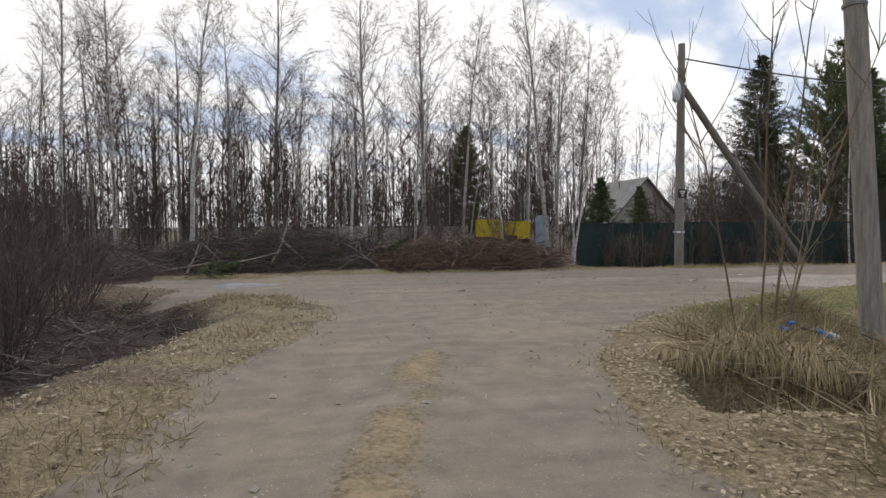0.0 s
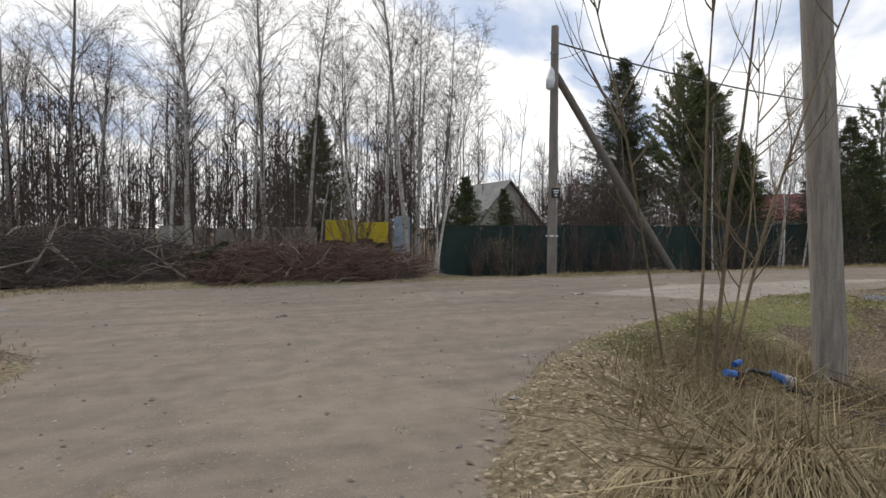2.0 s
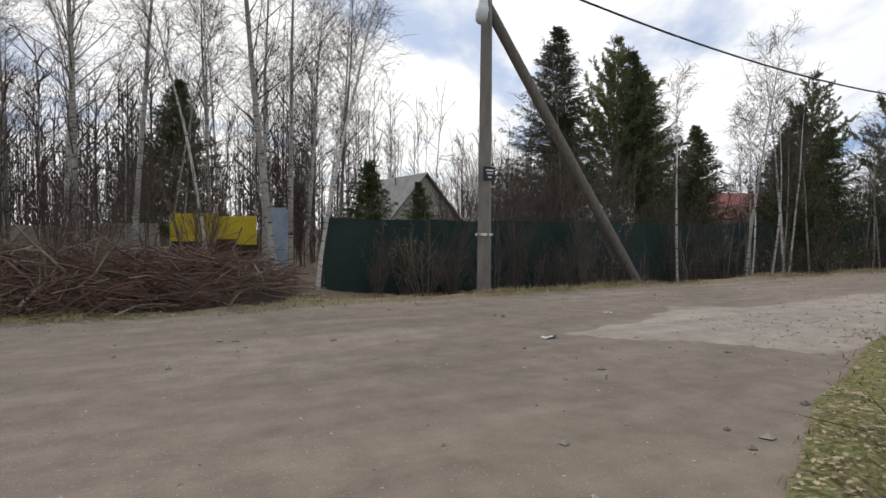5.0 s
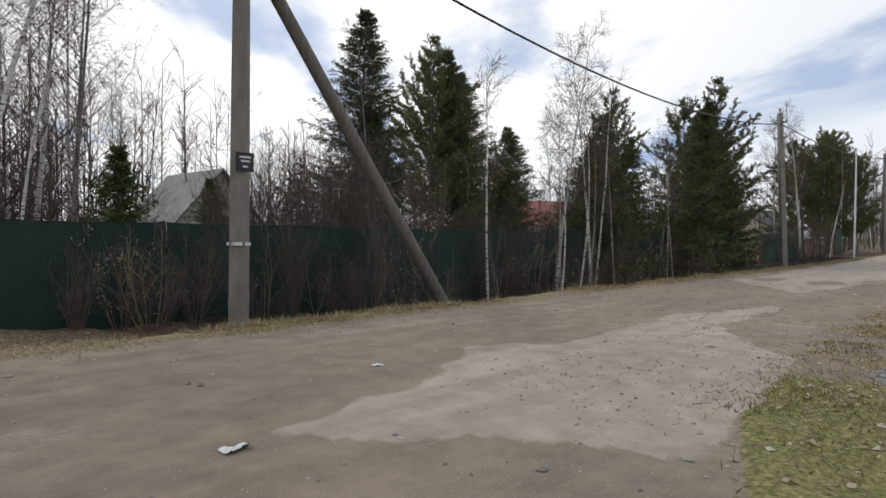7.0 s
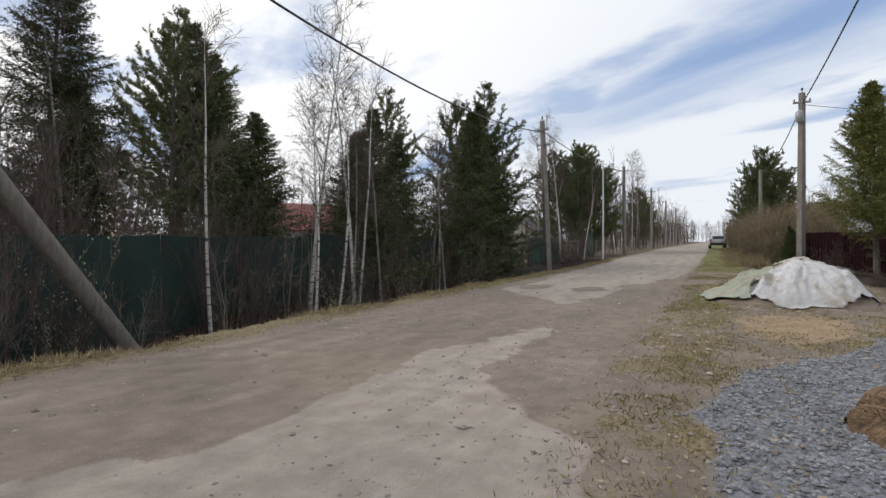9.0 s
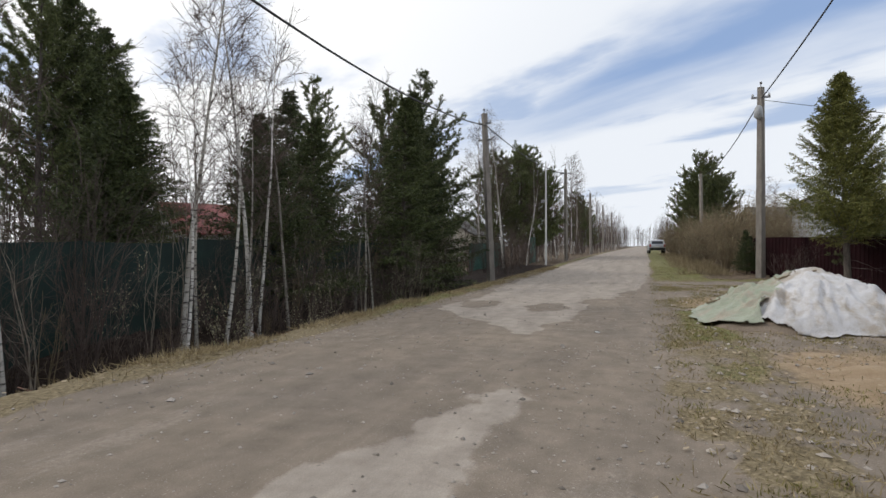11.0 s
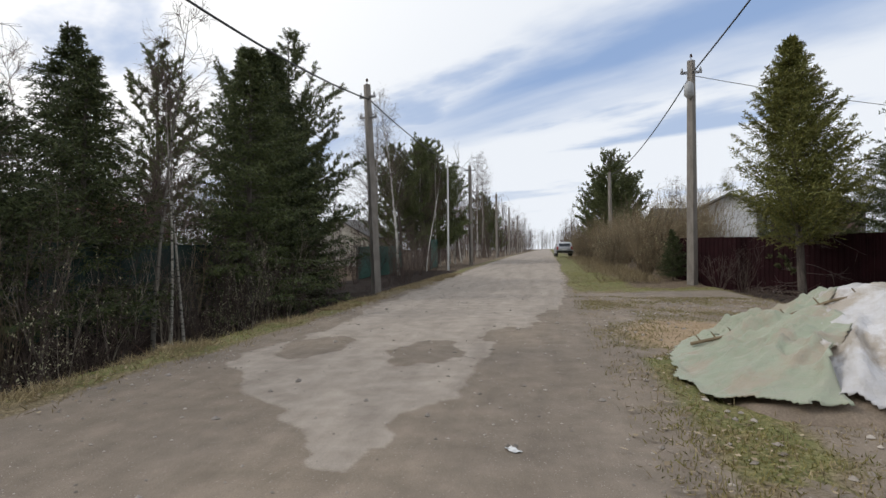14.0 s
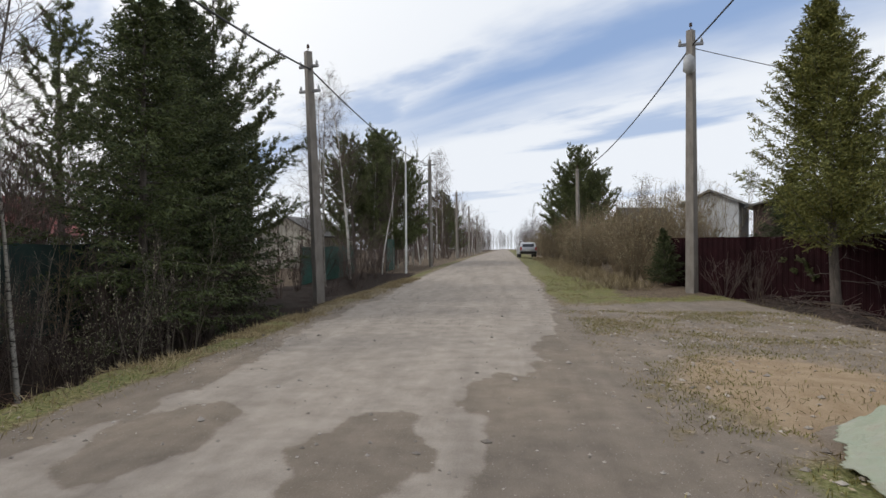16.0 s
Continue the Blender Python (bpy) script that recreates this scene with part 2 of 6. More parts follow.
M_PINE = leaf_mat("pine_needles", (0.055, 0.074, 0.03), (0.175, 0.195, 0.085))
M_FIR = leaf_mat("sunny_spruce_needles", (0.055, 0.066, 0.019), (0.175, 0.174, 0.052))
M_BUD = leaf_mat("catkins", (0.28, 0.27, 0.16), (0.45, 0.43, 0.30))
M_STRAW = leaf_mat("dry_grass", (0.145, 0.11, 0.057), (0.39, 0.318, 0.193))
M_GREEN = leaf_mat("spring_grass", (0.12, 0.115, 0.03), (0.33, 0.285, 0.11))
M_LEAF = leaf_mat("fallen_leaves", (0.15, 0.11, 0.065), (0.40, 0.325, 0.225))
M_STONE = leaf_mat("road_stones", (0.19, 0.165, 0.14), (0.50, 0.45, 0.40), 0.9)
M_GRAVEL = leaf_mat("grey_gravel", (0.09, 0.093, 0.10), (0.31, 0.315, 0.335), 0.9)
M_POLE = rough_mat("weathered_wood", (0.16, 0.14, 0.12), (0.31, 0.275, 0.235), 4, 50, stretch=(6, 6, 0.6), strength=0.5, vary=0.08)
M_CONC = rough_mat("pole_concrete", (0.17, 0.15, 0.13), (0.27, 0.245, 0.215), 3, 70, stretch=(2, 2, 0.7), vary=0.08)
M_BRACE = rough_mat("old_brace_wood", (0.12, 0.105, 0.09), (0.21, 0.185, 0.16), 4, 60, stretch=(5, 5, 0.7), vary=0.05)
M_CABLE = rough_mat("cable_sheath", (0.012, 0.012, 0.013), (0.03, 0.03, 0.032), 8, 60, 0.6)
M_STEEL = rough_mat("galvanised_steel", (0.16, 0.16, 0.165), (0.30, 0.30, 0.31), 6, 80, 0.5, 0.7)
M_LAMP = rough_mat("lamp_grey", (0.40, 0.41, 0.42), (0.56, 0.57, 0.58), 6, 80, 0.5)
M_NET = rough_mat("green_net", (0.004, 0.016, 0.013), (0.012, 0.036, 0.028), 1.2, 120, 0.8, vary=0.1)
M_GREENP = rough_mat("green_sheet", (0.01, 0.06, 0.045), (0.02, 0.10, 0.075), 1.5, 60, 0.5, vary=0.1)
M_YELLOW = rough_mat("yellow_paint", (0.48, 0.36, 0.012), (0.66, 0.52, 0.03), 1.5, 40, 0.6, vary=0.05)
M_BROWNM = rough_mat("rusty_sheet", (0.035, 0.02, 0.014), (0.09, 0.05, 0.032), 2.5, 40, 0.8)
M_BLUEG = rough_mat("blue_grey_paint", (0.16, 0.20, 0.25), (0.27, 0.32, 0.38), 3, 40, 0.7)
M_SLAB = rough_mat("grey_board", (0.24, 0.22, 0.19), (0.40, 0.37, 0.33), 2, 40)
M_MAROON = rough_mat("maroon_sheet", (0.013, 0.004, 0.005), (0.026, 0.008, 0.010), 1.5, 60, 0.9, vary=0.05)
for nd in M_MAROON.node_tree.nodes:
    if nd.type == "BSDF_PRINCIPLED":
        nd.inputs["Specular IOR Level"].default_value = 0.12
M_WALL = rough_mat("beige_siding", (0.50, 0.47, 0.40), (0.64, 0.60, 0.52), 1.2, 30)
M_WHITE = rough_mat("white_siding", (0.50, 0.52, 0.54), (0.68, 0.69, 0.70), 1.2, 30)
M_BROWN = rough_mat("brown_siding", (0.05, 0.032, 0.026), (0.10, 0.065, 0.052), 1.2, 30)
M_REDROOF = rough_mat("red_roof", (0.17, 0.03, 0.026), (0.27, 0.055, 0.045), 1.5, 40, 0.5)
M_GREYROOF = rough_mat("grey_roof", (0.09, 0.09, 0.085), (0.17, 0.165, 0.155), 1.5, 40, 0.7)
M_BLACK = rough_mat("black_plastic", (0.01, 0.01, 0.011), (0.03, 0.03, 0.032), 5, 60, 0.5)
M_PAPER = rough_mat("white_paper", (0.55, 0.55, 0.54), (0.72, 0.72, 0.71), 5, 60, 0.8, vary=0.05)
M_TARPG = tarp_mat("green_tarp", (0.255, 0.29, 0.205), (0.335, 0.365, 0.27))
M_TARPW = tarp_mat("white_tarp", (0.46, 0.45, 0.455), (0.62, 0.61, 0.615))
M_SANDP = rough_mat("tarp_dirt", (0.16, 0.122, 0.088), (0.27, 0.21, 0.155), 3, 60)
M_BLUE = rough_mat("blue_plastic", (0.01, 0.10, 0.42), (0.03, 0.20, 0.62), 5, 60, 0.45)
M_RUST = rough_mat("rusty_iron", (0.06, 0.025, 0.015), (0.14, 0.06, 0.035), 8, 60, 0.85)
M_CARP = rough_mat("silver_paint", (0.34, 0.35, 0.36), (0.46, 0.47, 0.48), 2, 30, 0.35, 0.5)
M_GLASS = rough_mat("dark_glass", (0.015, 0.017, 0.02), (0.03, 0.034, 0.04), 2, 30, 0.1)
M_TYRE = rough_mat("tyre_rubber", (0.015, 0.015, 0.015), (0.03, 0.03, 0.03), 6, 60, 0.9)
M_TAIL = rough_mat("tail_light", (0.30, 0.02, 0.02), (0.42, 0.04, 0.03), 6, 60, 0.3)
M_ICE = rough_mat("dirty_ice", (0.14, 0.13, 0.13), (0.33, 0.32, 0.335), 4, 40, 0.75)

# ---- mesh tools ----
rng = np.random.default_rng(7)


class Build:
    """Gathers vertices and faces for one mesh."""

    def __init__(self):
        self.v, self.f, self.mi, self.n = [], [], [], 0

    def add(self, verts, faces, mi=0):
        self.v.append(np.asarray(verts, float).reshape(-1, 3))
        f = np.asarray(faces, int) + self.n
        self.f.append(f)
        self.mi.append(np.full(len(f), mi))
        self.n += len(self.v[-1])
        return self

    def mesh(self, name, mats, smooth=False):
        me = bpy.data.meshes.new(name)
        v = np.concatenate(self.v)
        sizes = np.concatenate([np.full(len(f), f.shape[1]) for f in self.f])
        loops = np.concatenate([f.ravel() for f in self.f])
        me.vertices.add(len(v))
        me.vertices.foreach_set("co", v.ravel())
        me.loops.add(len(loops))
        me.loops.foreach_set("vertex_index", loops.astype(np.int32))
        me.polygons.add(len(sizes))
        starts = np.concatenate([[0], np.cumsum(sizes)[:-1]])
        me.polygons.foreach_set("loop_start", starts.astype(np.int32))
        for m in mats:
            me.materials.append(m)
        me.polygons.foreach_set("material_index", np.concatenate(self.mi).astype(np.int32))
        me.polygons.foreach_set("use_smooth", np.full(len(sizes), smooth))
        me.update(calc_edges=True)
        me.validate()
        return me


def tube(b, pts, radii, sides=4, mi=0, cap=False):
    """A tapered tube along a line of points."""
    p = np.asarray(pts, float)
    r = np.asarray(radii, float)
    d = np.gradient(p, axis=0)
    d /= np.linalg.norm(d, axis=1)[:, None] + 1e-9
    ref = np.where(np.abs(d[:, 2:3]) > 0.9, np.array([[1.0, 0, 0]]), np.array([[0, 0, 1.0]]))
    x = np.cross(d, ref)
    x /= np.linalg.norm(x, axis=1)[:, None] + 1e-9
    y = np.cross(d, x)
    a = np.arange(sides) * 2 * np.pi / sides
    ring = p[:, None] + r[:, None, None] * (np.cos(a)[None, :, None] * x[:, None] + np.sin(a)[None, :, None] * y[:, None])
    k, s = len(p), sides
    i = np.arange(k - 1)[:, None] * s
    j = np.arange(s)[None]
    j2 = (j + 1) % s
    faces = np.stack([i + j, i + j2, i + s + j2, i + s + j], -1).reshape(-1, 4)
    b.add(ring.reshape(-1, 3), faces, mi)
    if cap:
        b.add(ring[-1], np.arange(s)[None, ::1], mi)
        b.add(ring[0], np.arange(s)[None, ::-1], mi)


def blades(b, base, way, width, mi=0):
    """Thin kite-shaped blades: base points, vectors to the tips, widths."""
    base, way = np.asarray(base, float), np.asarray(way, float)
    side = np.cross(way, rng.normal(size=way.shape))
    side /= np.linalg.norm(side, axis=1)[:, None] + 1e-9
    side *= np.asarray(width).reshape(-1, 1)
    mid = base + way * 0.45
    v = np.stack([base, mid + side, base + way, mid - side], 1).reshape(-1, 3)
    b.add(v, np.arange(len(v)).reshape(-1, 4), mi)


BOX_F = np.array([(0, 1, 3, 2), (4, 6, 7, 5), (0, 4, 5, 1), (2, 3, 7, 6), (0, 2, 6, 4), (1, 5, 7, 3)])


def box(b, lo, hi, mi=0, m=None):
    v = np.array([(x, y, z) for x in (lo[0], hi[0]) for y in (lo[1], hi[1]) for z in (lo[2], hi[2])], float)
    if m is not None:
        v = np.array([m @ Vector(p) for p in v])
    b.add(v, BOX_F[:, ::-1], mi)


def bevel_box(name, lo, hi, mat, bev=0.01, m=None):
    bm = bmesh.new()
    bmesh.ops.create_cube(bm, size=1)
    for v in bm.verts:
        v.co = Vector([lo[i] + (v.co[i] + 0.5) * (hi[i] - lo[i]) for i in range(3)])
    bmesh.ops.bevel(bm, geom=bm.edges[:], offset=bev, segments=2, affect="EDGES")
    if m is not None:
        bm.transform(m)
    me = bpy.data.meshes.new(name)
    bm.to_mesh(me)
    bm.free()
    me.materials.append(mat)
    return me


def thing(name, label, category, place=(0, 0, 0), turn=0.0, group="", kind=""):
    ob = new(name)
    ob.empty_display_size = 0.3
    ob.matrix_basis = pose(*place, 0, 0, turn)
    return tagged(ob, label, category, group, kind)


def part(name, me, parent, label=""):
    ob = new(name, me)
    ob.parent = parent
    return tagged(ob, label)


# ---- lie of the land ----
def smooth(a, b, x):
    t = np.clip((np.asarray(x, float) - a) / (b - a), 0, 1)
    return t * t * (3 - 2 * t)


def vnoise(x, y, seed=0):
    """Smooth value noise, 0 to 1."""
    xi, yi = np.floor(x).astype(int), np.floor(y).astype(int)
    fx, fy = x - xi, y - yi
    fx, fy = fx * fx * (3 - 2 * fx), fy * fy * (3 - 2 * fy)

    def h(i, j):
        k = (i * 374761393 + j * 668265263 + seed * 974711) & 0x7FFFFFFF
        k = ((k ^ (k >> 13)) * 1274126177) & 0x7FFFFFFF
        return ((k ^ (k >> 16)) & 0xFFFF) / 65535.0

    return (h(xi, yi) * (1 - fx) + h(xi + 1, yi) * fx) * (1 - fy) + (h(xi, yi + 1) * (1 - fx) + h(xi + 1, yi + 1) * fx) * fy


def fbm(x, y, seed=0, octaves=4):
    s, a, t = 0.0, 1.0, 0.0
    for k in range(octaves):
        s = s + a * vnoise(x * 2 ** k, y * 2 ** k, seed + k)
        t, a = t + a, a * 0.5
    return s / t


FAR_EDGE, NEAR_EDGE = 15.08, 10.45


def side_left(y):
    return np.interp(y, [-6, 2.5, 4.8, 6.3, 8.8, 10.5, 12.2, 14.5], [-1.0, -0.75, -0.45, 0.1, 0.4, -0.8, -3.4, -6.0])


def side_right(y):
    return np.interp(y, [-6, 2.1, 4.6, 6.0, 7.8, 9.1, 10.0, 10.4], [2.2, 2.35, 2.9, 3.7, 5.4, 8.0, 10.5, 14.0])


def road_mask(x, y):
    """How far inside the packed dirt a place lies, in metres (negative outside)."""
    main = np.minimum(FAR_EDGE + 0.25 * smooth(20, 40, x) - y, y - NEAR_EDGE)
    main = np.minimum(main, x + 3.5 + (y - 10) * -0.4)
    side = np.minimum(np.minimum(x - side_left(y), side_right(y) - y * 0 - x), 14.5 - y)
    drive = np.minimum(np.minimum(x - 27.2 - 0.0 * y, 35.0 + 0.4 * (10 - y) - x), np.minimum(y - 5.9, 11 - y))
    return np.maximum(np.maximum(main, side), drive)


def land(x, y):
    x, y = np.asarray(x, float), np.asarray(y, float)
    rise = 0.0105 * np.clip(x - 38, 0, 47) + 0.003 * np.clip(x - 85, 0, 400)
    z = rise + 0.0
    far = smooth(15.2, 17.3, y) * smooth(6, 10, x)
    z = z - 0.30 * far
    lip = 15.85 + 0.25 * (fbm(x * 0.7, y * 0 + 3.0, 31) - 0.5)
    ditch = smooth(lip, lip + 0.65, y) * (1 - smooth(18.4, 19.7, y)) * smooth(11.5, 17, x) * (1 - smooth(34.5, 37.3, x))
    ditch = ditch + 0.6 * smooth(16.4, 17.0, y) * (1 - smooth(18.2, 19.0, y)) * smooth(40, 43, x) * (1 - smooth(54.5, 55.5, x))
    z = z - 0.72 * ditch
    z = z + 0.25 * smooth(16.0, 22.0, y) * (1 - smooth(5, 9, x))
    left = smooth(0.6, 2.6, side_left(y) - 0.5 - x) * (1 - smooth(9, 13, y))
    z = z - 0.55 * left
    yard = 1 - smooth(9.0, 13.0, x)
    bank = smooth(0.2, 1.6, x - side_right(y)) * (1 - smooth(8.4, 9.6, y)) * yard
    z = z + 0.10 * bank * smooth(-2, 4, y) * (1 - smooth(5.0, 7.0, x)) - 0.42 * bank * smooth(3.6, 6.5, x) * (1 - smooth(7.4, 9.0, y)) - 0.3 * smooth(1.6, 3.2, x - side_right(y)) * (1 - smooth(4.0, 5.4, y)) * yard
    rim_s, rim_u = -0.506 * (x - 3.3) - 0.862 * (y - 4.25), 0.862 * (x - 3.3) - 0.506 * (y - 4.25)
    rim = smooth(0.1, 0.6, rim_u) * (1 - smooth(3.0, 4.0, rim_u))
    z = z - 0.42 * rim * smooth(-0.08, 0.16, rim_s) * (1 - smooth(0.45, 1.2, rim_s)) + 0.10 * rim * smooth(0.05, -0.2, rim_s) * (1 - smooth(0.4, 1.4, -rim_s))
    z = z - 0.3 * smooth(6.1, 4.9, y) * smooth(27, 31, x) * (1 - smooth(42, 46, x))
    near = road_mask(x, y)
    rough = 0.10 * (fbm(x * 0.9, y * 0.9, 3) - 0.5) + 0.05 * (fbm(x * 4, y * 4, 9, 2) - 0.5)
    z = z + rough * smooth(0.2, -0.8, near) * 1.6
    z = z + 0.016 * (fbm(x * 0.5, y * 0.8, 21) - 0.5) * smooth(-0.3, 0.6, near)
    z = z + 0.035 * smooth(0.0, -0.25, near) * smooth(-1.6, -0.4, near)
    # wheel ruts of the side road
    mid = (side_left(y) + side_right(y)) / 2
    z = z + 0.03 * np.exp(-((x - mid) / 0.35) ** 2) * (1 - smooth(7, 9, y))
    return z


def masks(x, y):
    near = road_mask(x, y)
    big, mid = fbm(x * 0.35, y * 0.5, 40), fbm(x * 1.1, y * 1.1, 50)
    far_side = smooth(13.3, 13.6, y) * smooth(5.5, 6.5, x)
    road = np.where(far_side > 0.5, smooth(-0.2, 0.05, near + 0.25 * (mid - 0.5)), smooth(-0.35, 0.25, near + 0.5 * (mid - 0.5)))
    fray = 0.7 * (fbm(x * 0.9, y * 1.3, 61) - 0.5) + 0.75 * (fbm(x * 2.4, y * 3.2, 66, 4) - 0.5)
    top_a = np.interp(x, [8.4, 9.9, 11.2, 12.3, 15.5, 17.0, 18.5], [11.8, 12.2, 12.9, 12.5, 12.5, 12.05, 11.75])
    low_a = np.interp(x, [8.4, 9.2, 9.8, 13.0, 13.6, 14.5, 16.0, 18.5], [11.8, 11.0, 9.9, 10.1, 11.0, 11.45, 11.65, 11.75])
    top_b = np.interp(x, [21.3, 22.2, 23.0, 24.0, 25.3, 26.5, 30.0, 45.0], [12.45, 13.1, 13.9, 14.7, 14.7, 14.5, 14.9, 15.3])
    low_b = np.interp(x, [21.3, 23.0, 26.0, 27.0, 28.4, 31.2, 36.9, 50.0], [12.35, 11.9, 11.85, 11.5, 11.4, 10.9, 10.5, 10.3])
    in_a = np.minimum(np.minimum(top_a - y, y - low_a), np.minimum(x - 8.4, 18.0 - x))
    in_b = np.minimum(np.minimum(top_b - y, y - low_b), x - 21.2)
    for hx, hy, rx, ry in ((25.05, 12.55, 0.8, 0.38), (25.1, 14.1, 0.85, 0.4), (26.6, 11.75, 0.8, 0.25)):
        in_b = np.minimum(in_b, 0.5 * (np.hypot((x - hx + 0.5 * (mid - 0.5)) / rx, (y - hy + 0.6 * (big - 0.5)) / ry) - 1))
    drift = smooth(0.56, 0.68, fbm(x * 0.45, y * 1.5, 64)) * 0.55 * smooth(2, 5, x)
    pale = np.maximum(smooth(-0.10, 0.10, np.maximum(in_a * 0.9, in_b) + 0.62 * fray), drift * (1 - smooth(16, 19, x)))
    pale = np.maximum(pale, 0.75 * smooth(46, 52, x)) * 0.84 * road
    crown = np.exp(-((x - (side_left(y) + side_right(y)) / 2 - 0.05) / 0.38) ** 2) * (1 - smooth(5.5, 8.0, y)) * smooth(0.25, 0.55, mid + 0.12)
    verge = smooth(-2.8, -0.6, near) * smooth(0.35, -0.1, near)
    g_near = smooth(9, 11, x) * (1 - smooth(8.0, 10.2, y) * 0) * (y < 12) * smooth(-2.5, -0.6, near)
    corner = smooth(5.0, 7.5, x) * (1 - smooth(12, 14, x)) * (y < 11) * smooth(6.8, 8.6, y) * smooth(0.3, 0.55, mid)
    green = np.clip(verge * smooth(0.42, 0.6, big) * (0.8 - 0.6 * (x < 5) * (y < 12)) + 0.75 * corner + g_near * 0.5 * smooth(0.45, 0.62, mid) * (1 - 0.8 * smooth(24.5, 26.5, x) * (1 - smooth(34, 37, x))), 0, 1)
    green = np.clip(green + 0.9 * smooth(33, 38, x) * smooth(-3.2, -0.5, near) * (y < 12), 0, 1)
    green = np.clip(green + 0.55 * np.exp(-((x + 0.9) / 1.0) ** 2) * smooth(0.42, 0.6, mid) * smooth(6.5, 8, y) * (1 - smooth(9.5, 11, y)), 0, 1) * (1 - road)
    straw = np.clip(verge * 0.85 * (1 - 0.75 * smooth(-1.3, -2.0, x - 0.5 * (mid - 0.5)) * (y < 14)) * (1 - 0.7 * smooth(13, 15, x) * (y < 12) * (1 - smooth(33, 36, x))) + 0.5 * (x > 2) * (y < 9.0) * (x < 9) + crown * 0.9, 0, 1)
    straw = straw * (1 - 0.55 * (x < 1) * (y < 12) * smooth(0.38, 0.58, mid))
    straw = np.maximum(straw, far_side * (1 - road) * smooth(16.0, 15.7, y))
    straw = straw * (1 - 0.9 * smooth(15.75, 16.15, y) * smooth(8, 11, x) * (1 - smooth(35, 38, x)))
    sand = np.clip(np.exp(-(((x - 19.6) / 1.9) ** 2 + ((y - 8.6) / 0.9) ** 2)) + 1.1 * np.exp(-(((x - 26.9) / 2.2) ** 2 + ((y - 8.9) / 1.3) ** 2)) + 0.5 * crown, 0, 1)
    edge = np.interp(x, [12.6, 14.0, 15.0, 16.2, 17.0, 17.7, 20.0], [9.5, 9.75, 9.5, 9.15, 8.7, 8.1, 7.3]) + 0.5 * (mid - 0.5)
    grav = 1.35 * smooth(-0.25, 0.35, edge - y) * smooth(12.3, 13.6, x + 0.5 * (y - 8)) * (1 - smooth(18.5, 20.5, x)) * smooth(5.0, 6.0, y)
    grav = grav * smooth(0.2, 0.5, mid + 0.25)
    bare = smooth(9.5, 15.5, x + 3.0 * (mid - 0.5)) * (1 - smooth(34, 37, x)) * (y < 10.6) * smooth(5.0, 6.5, y)
    road = np.maximum(road, bare * smooth(0.30, 0.72, 0.6 * mid + 0.25 * big + 0.45 * fbm(x * 3.2, y * 3.2, 57)) * 0.95)
    road = np.clip(road - 0.65 * crown, 0, 1)
    green = green * (1 - 0.75 * bare * smooth(0.62, 0.45, mid))
    strip = np.exp(-((y - 9.75) / 0.5) ** 2) * smooth(17, 20, x) * (1 - smooth(26, 28, x)) * smooth(0.36, 0.55, mid)
    green, road = np.maximum(green, 0.85 * strip), road * (1 - 0.8 * strip)
    straw = np.maximum(straw, 0.7 * bare)
    green = green * (1 - np.clip(grav, 0, 1)) * (1 - 0.8 * sand)
    return road, pale, green, straw, np.clip(grav, 0, 1), sand


def hollow_shade_mask(x, y):
    """Where shade is painted into the soil: ditches, bank hollow and left hollow."""
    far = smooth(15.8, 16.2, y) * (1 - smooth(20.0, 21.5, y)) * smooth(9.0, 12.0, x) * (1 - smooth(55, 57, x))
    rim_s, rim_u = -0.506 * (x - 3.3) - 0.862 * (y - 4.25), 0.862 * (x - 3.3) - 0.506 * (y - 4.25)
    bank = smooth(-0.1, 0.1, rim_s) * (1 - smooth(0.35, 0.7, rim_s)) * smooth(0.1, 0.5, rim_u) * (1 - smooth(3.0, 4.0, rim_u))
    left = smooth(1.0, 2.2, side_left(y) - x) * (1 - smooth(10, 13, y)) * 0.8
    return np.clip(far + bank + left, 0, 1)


def axis(lo, hi, step, far):
    inner = np.arange(lo, hi + step / 2, step)
    k = step * 1.25 ** np.arange(1, 60)
    out = np.cumsum(k)
    out = out[: np.searchsorted(out, far) + 1]
    return np.concatenate([(lo - out)[::-1], inner, hi + out])


def build_ground():
    xs, ys = axis(-9, 46, 0.11, 1600), axis(-2, 22, 0.11, 1600)
    gx, gy = np.meshgrid(xs, ys, indexing="ij")
    gz = land(gx, gy)
    b = Build()
    nx, ny = gx.shape
    i, j = np.meshgrid(np.arange(nx - 1), np.arange(ny - 1), indexing="ij")
    k = i * ny + j
    b.add(np.stack([gx, gy, gz], -1), np.stack([k, k + ny, k + ny + 1, k + 1], -1).reshape(-1, 4))
    me = b.mesh("ground", [M_GROUND], True)
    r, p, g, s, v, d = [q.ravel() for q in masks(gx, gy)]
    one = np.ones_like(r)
    # alpha of mask_a carries the painted shade of the hollows
    for name, cols in (("mask_a", (r, p, g, hollow_shade_mask(gx, gy).ravel())), ("mask_b", (s, v, d, one))):
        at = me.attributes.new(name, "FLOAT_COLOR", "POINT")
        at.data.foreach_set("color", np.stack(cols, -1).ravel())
    tagged(new("ground", me), "packed dirt road and leaf-strewn verges with dry grass", "ground", kind="structure")


build_ground()


def lz(x, y):
    return float(land(x, y))


# ---- trees and shrubs ----
def unit(v):
    return v / (np.linalg.norm(v) + 1e-9)


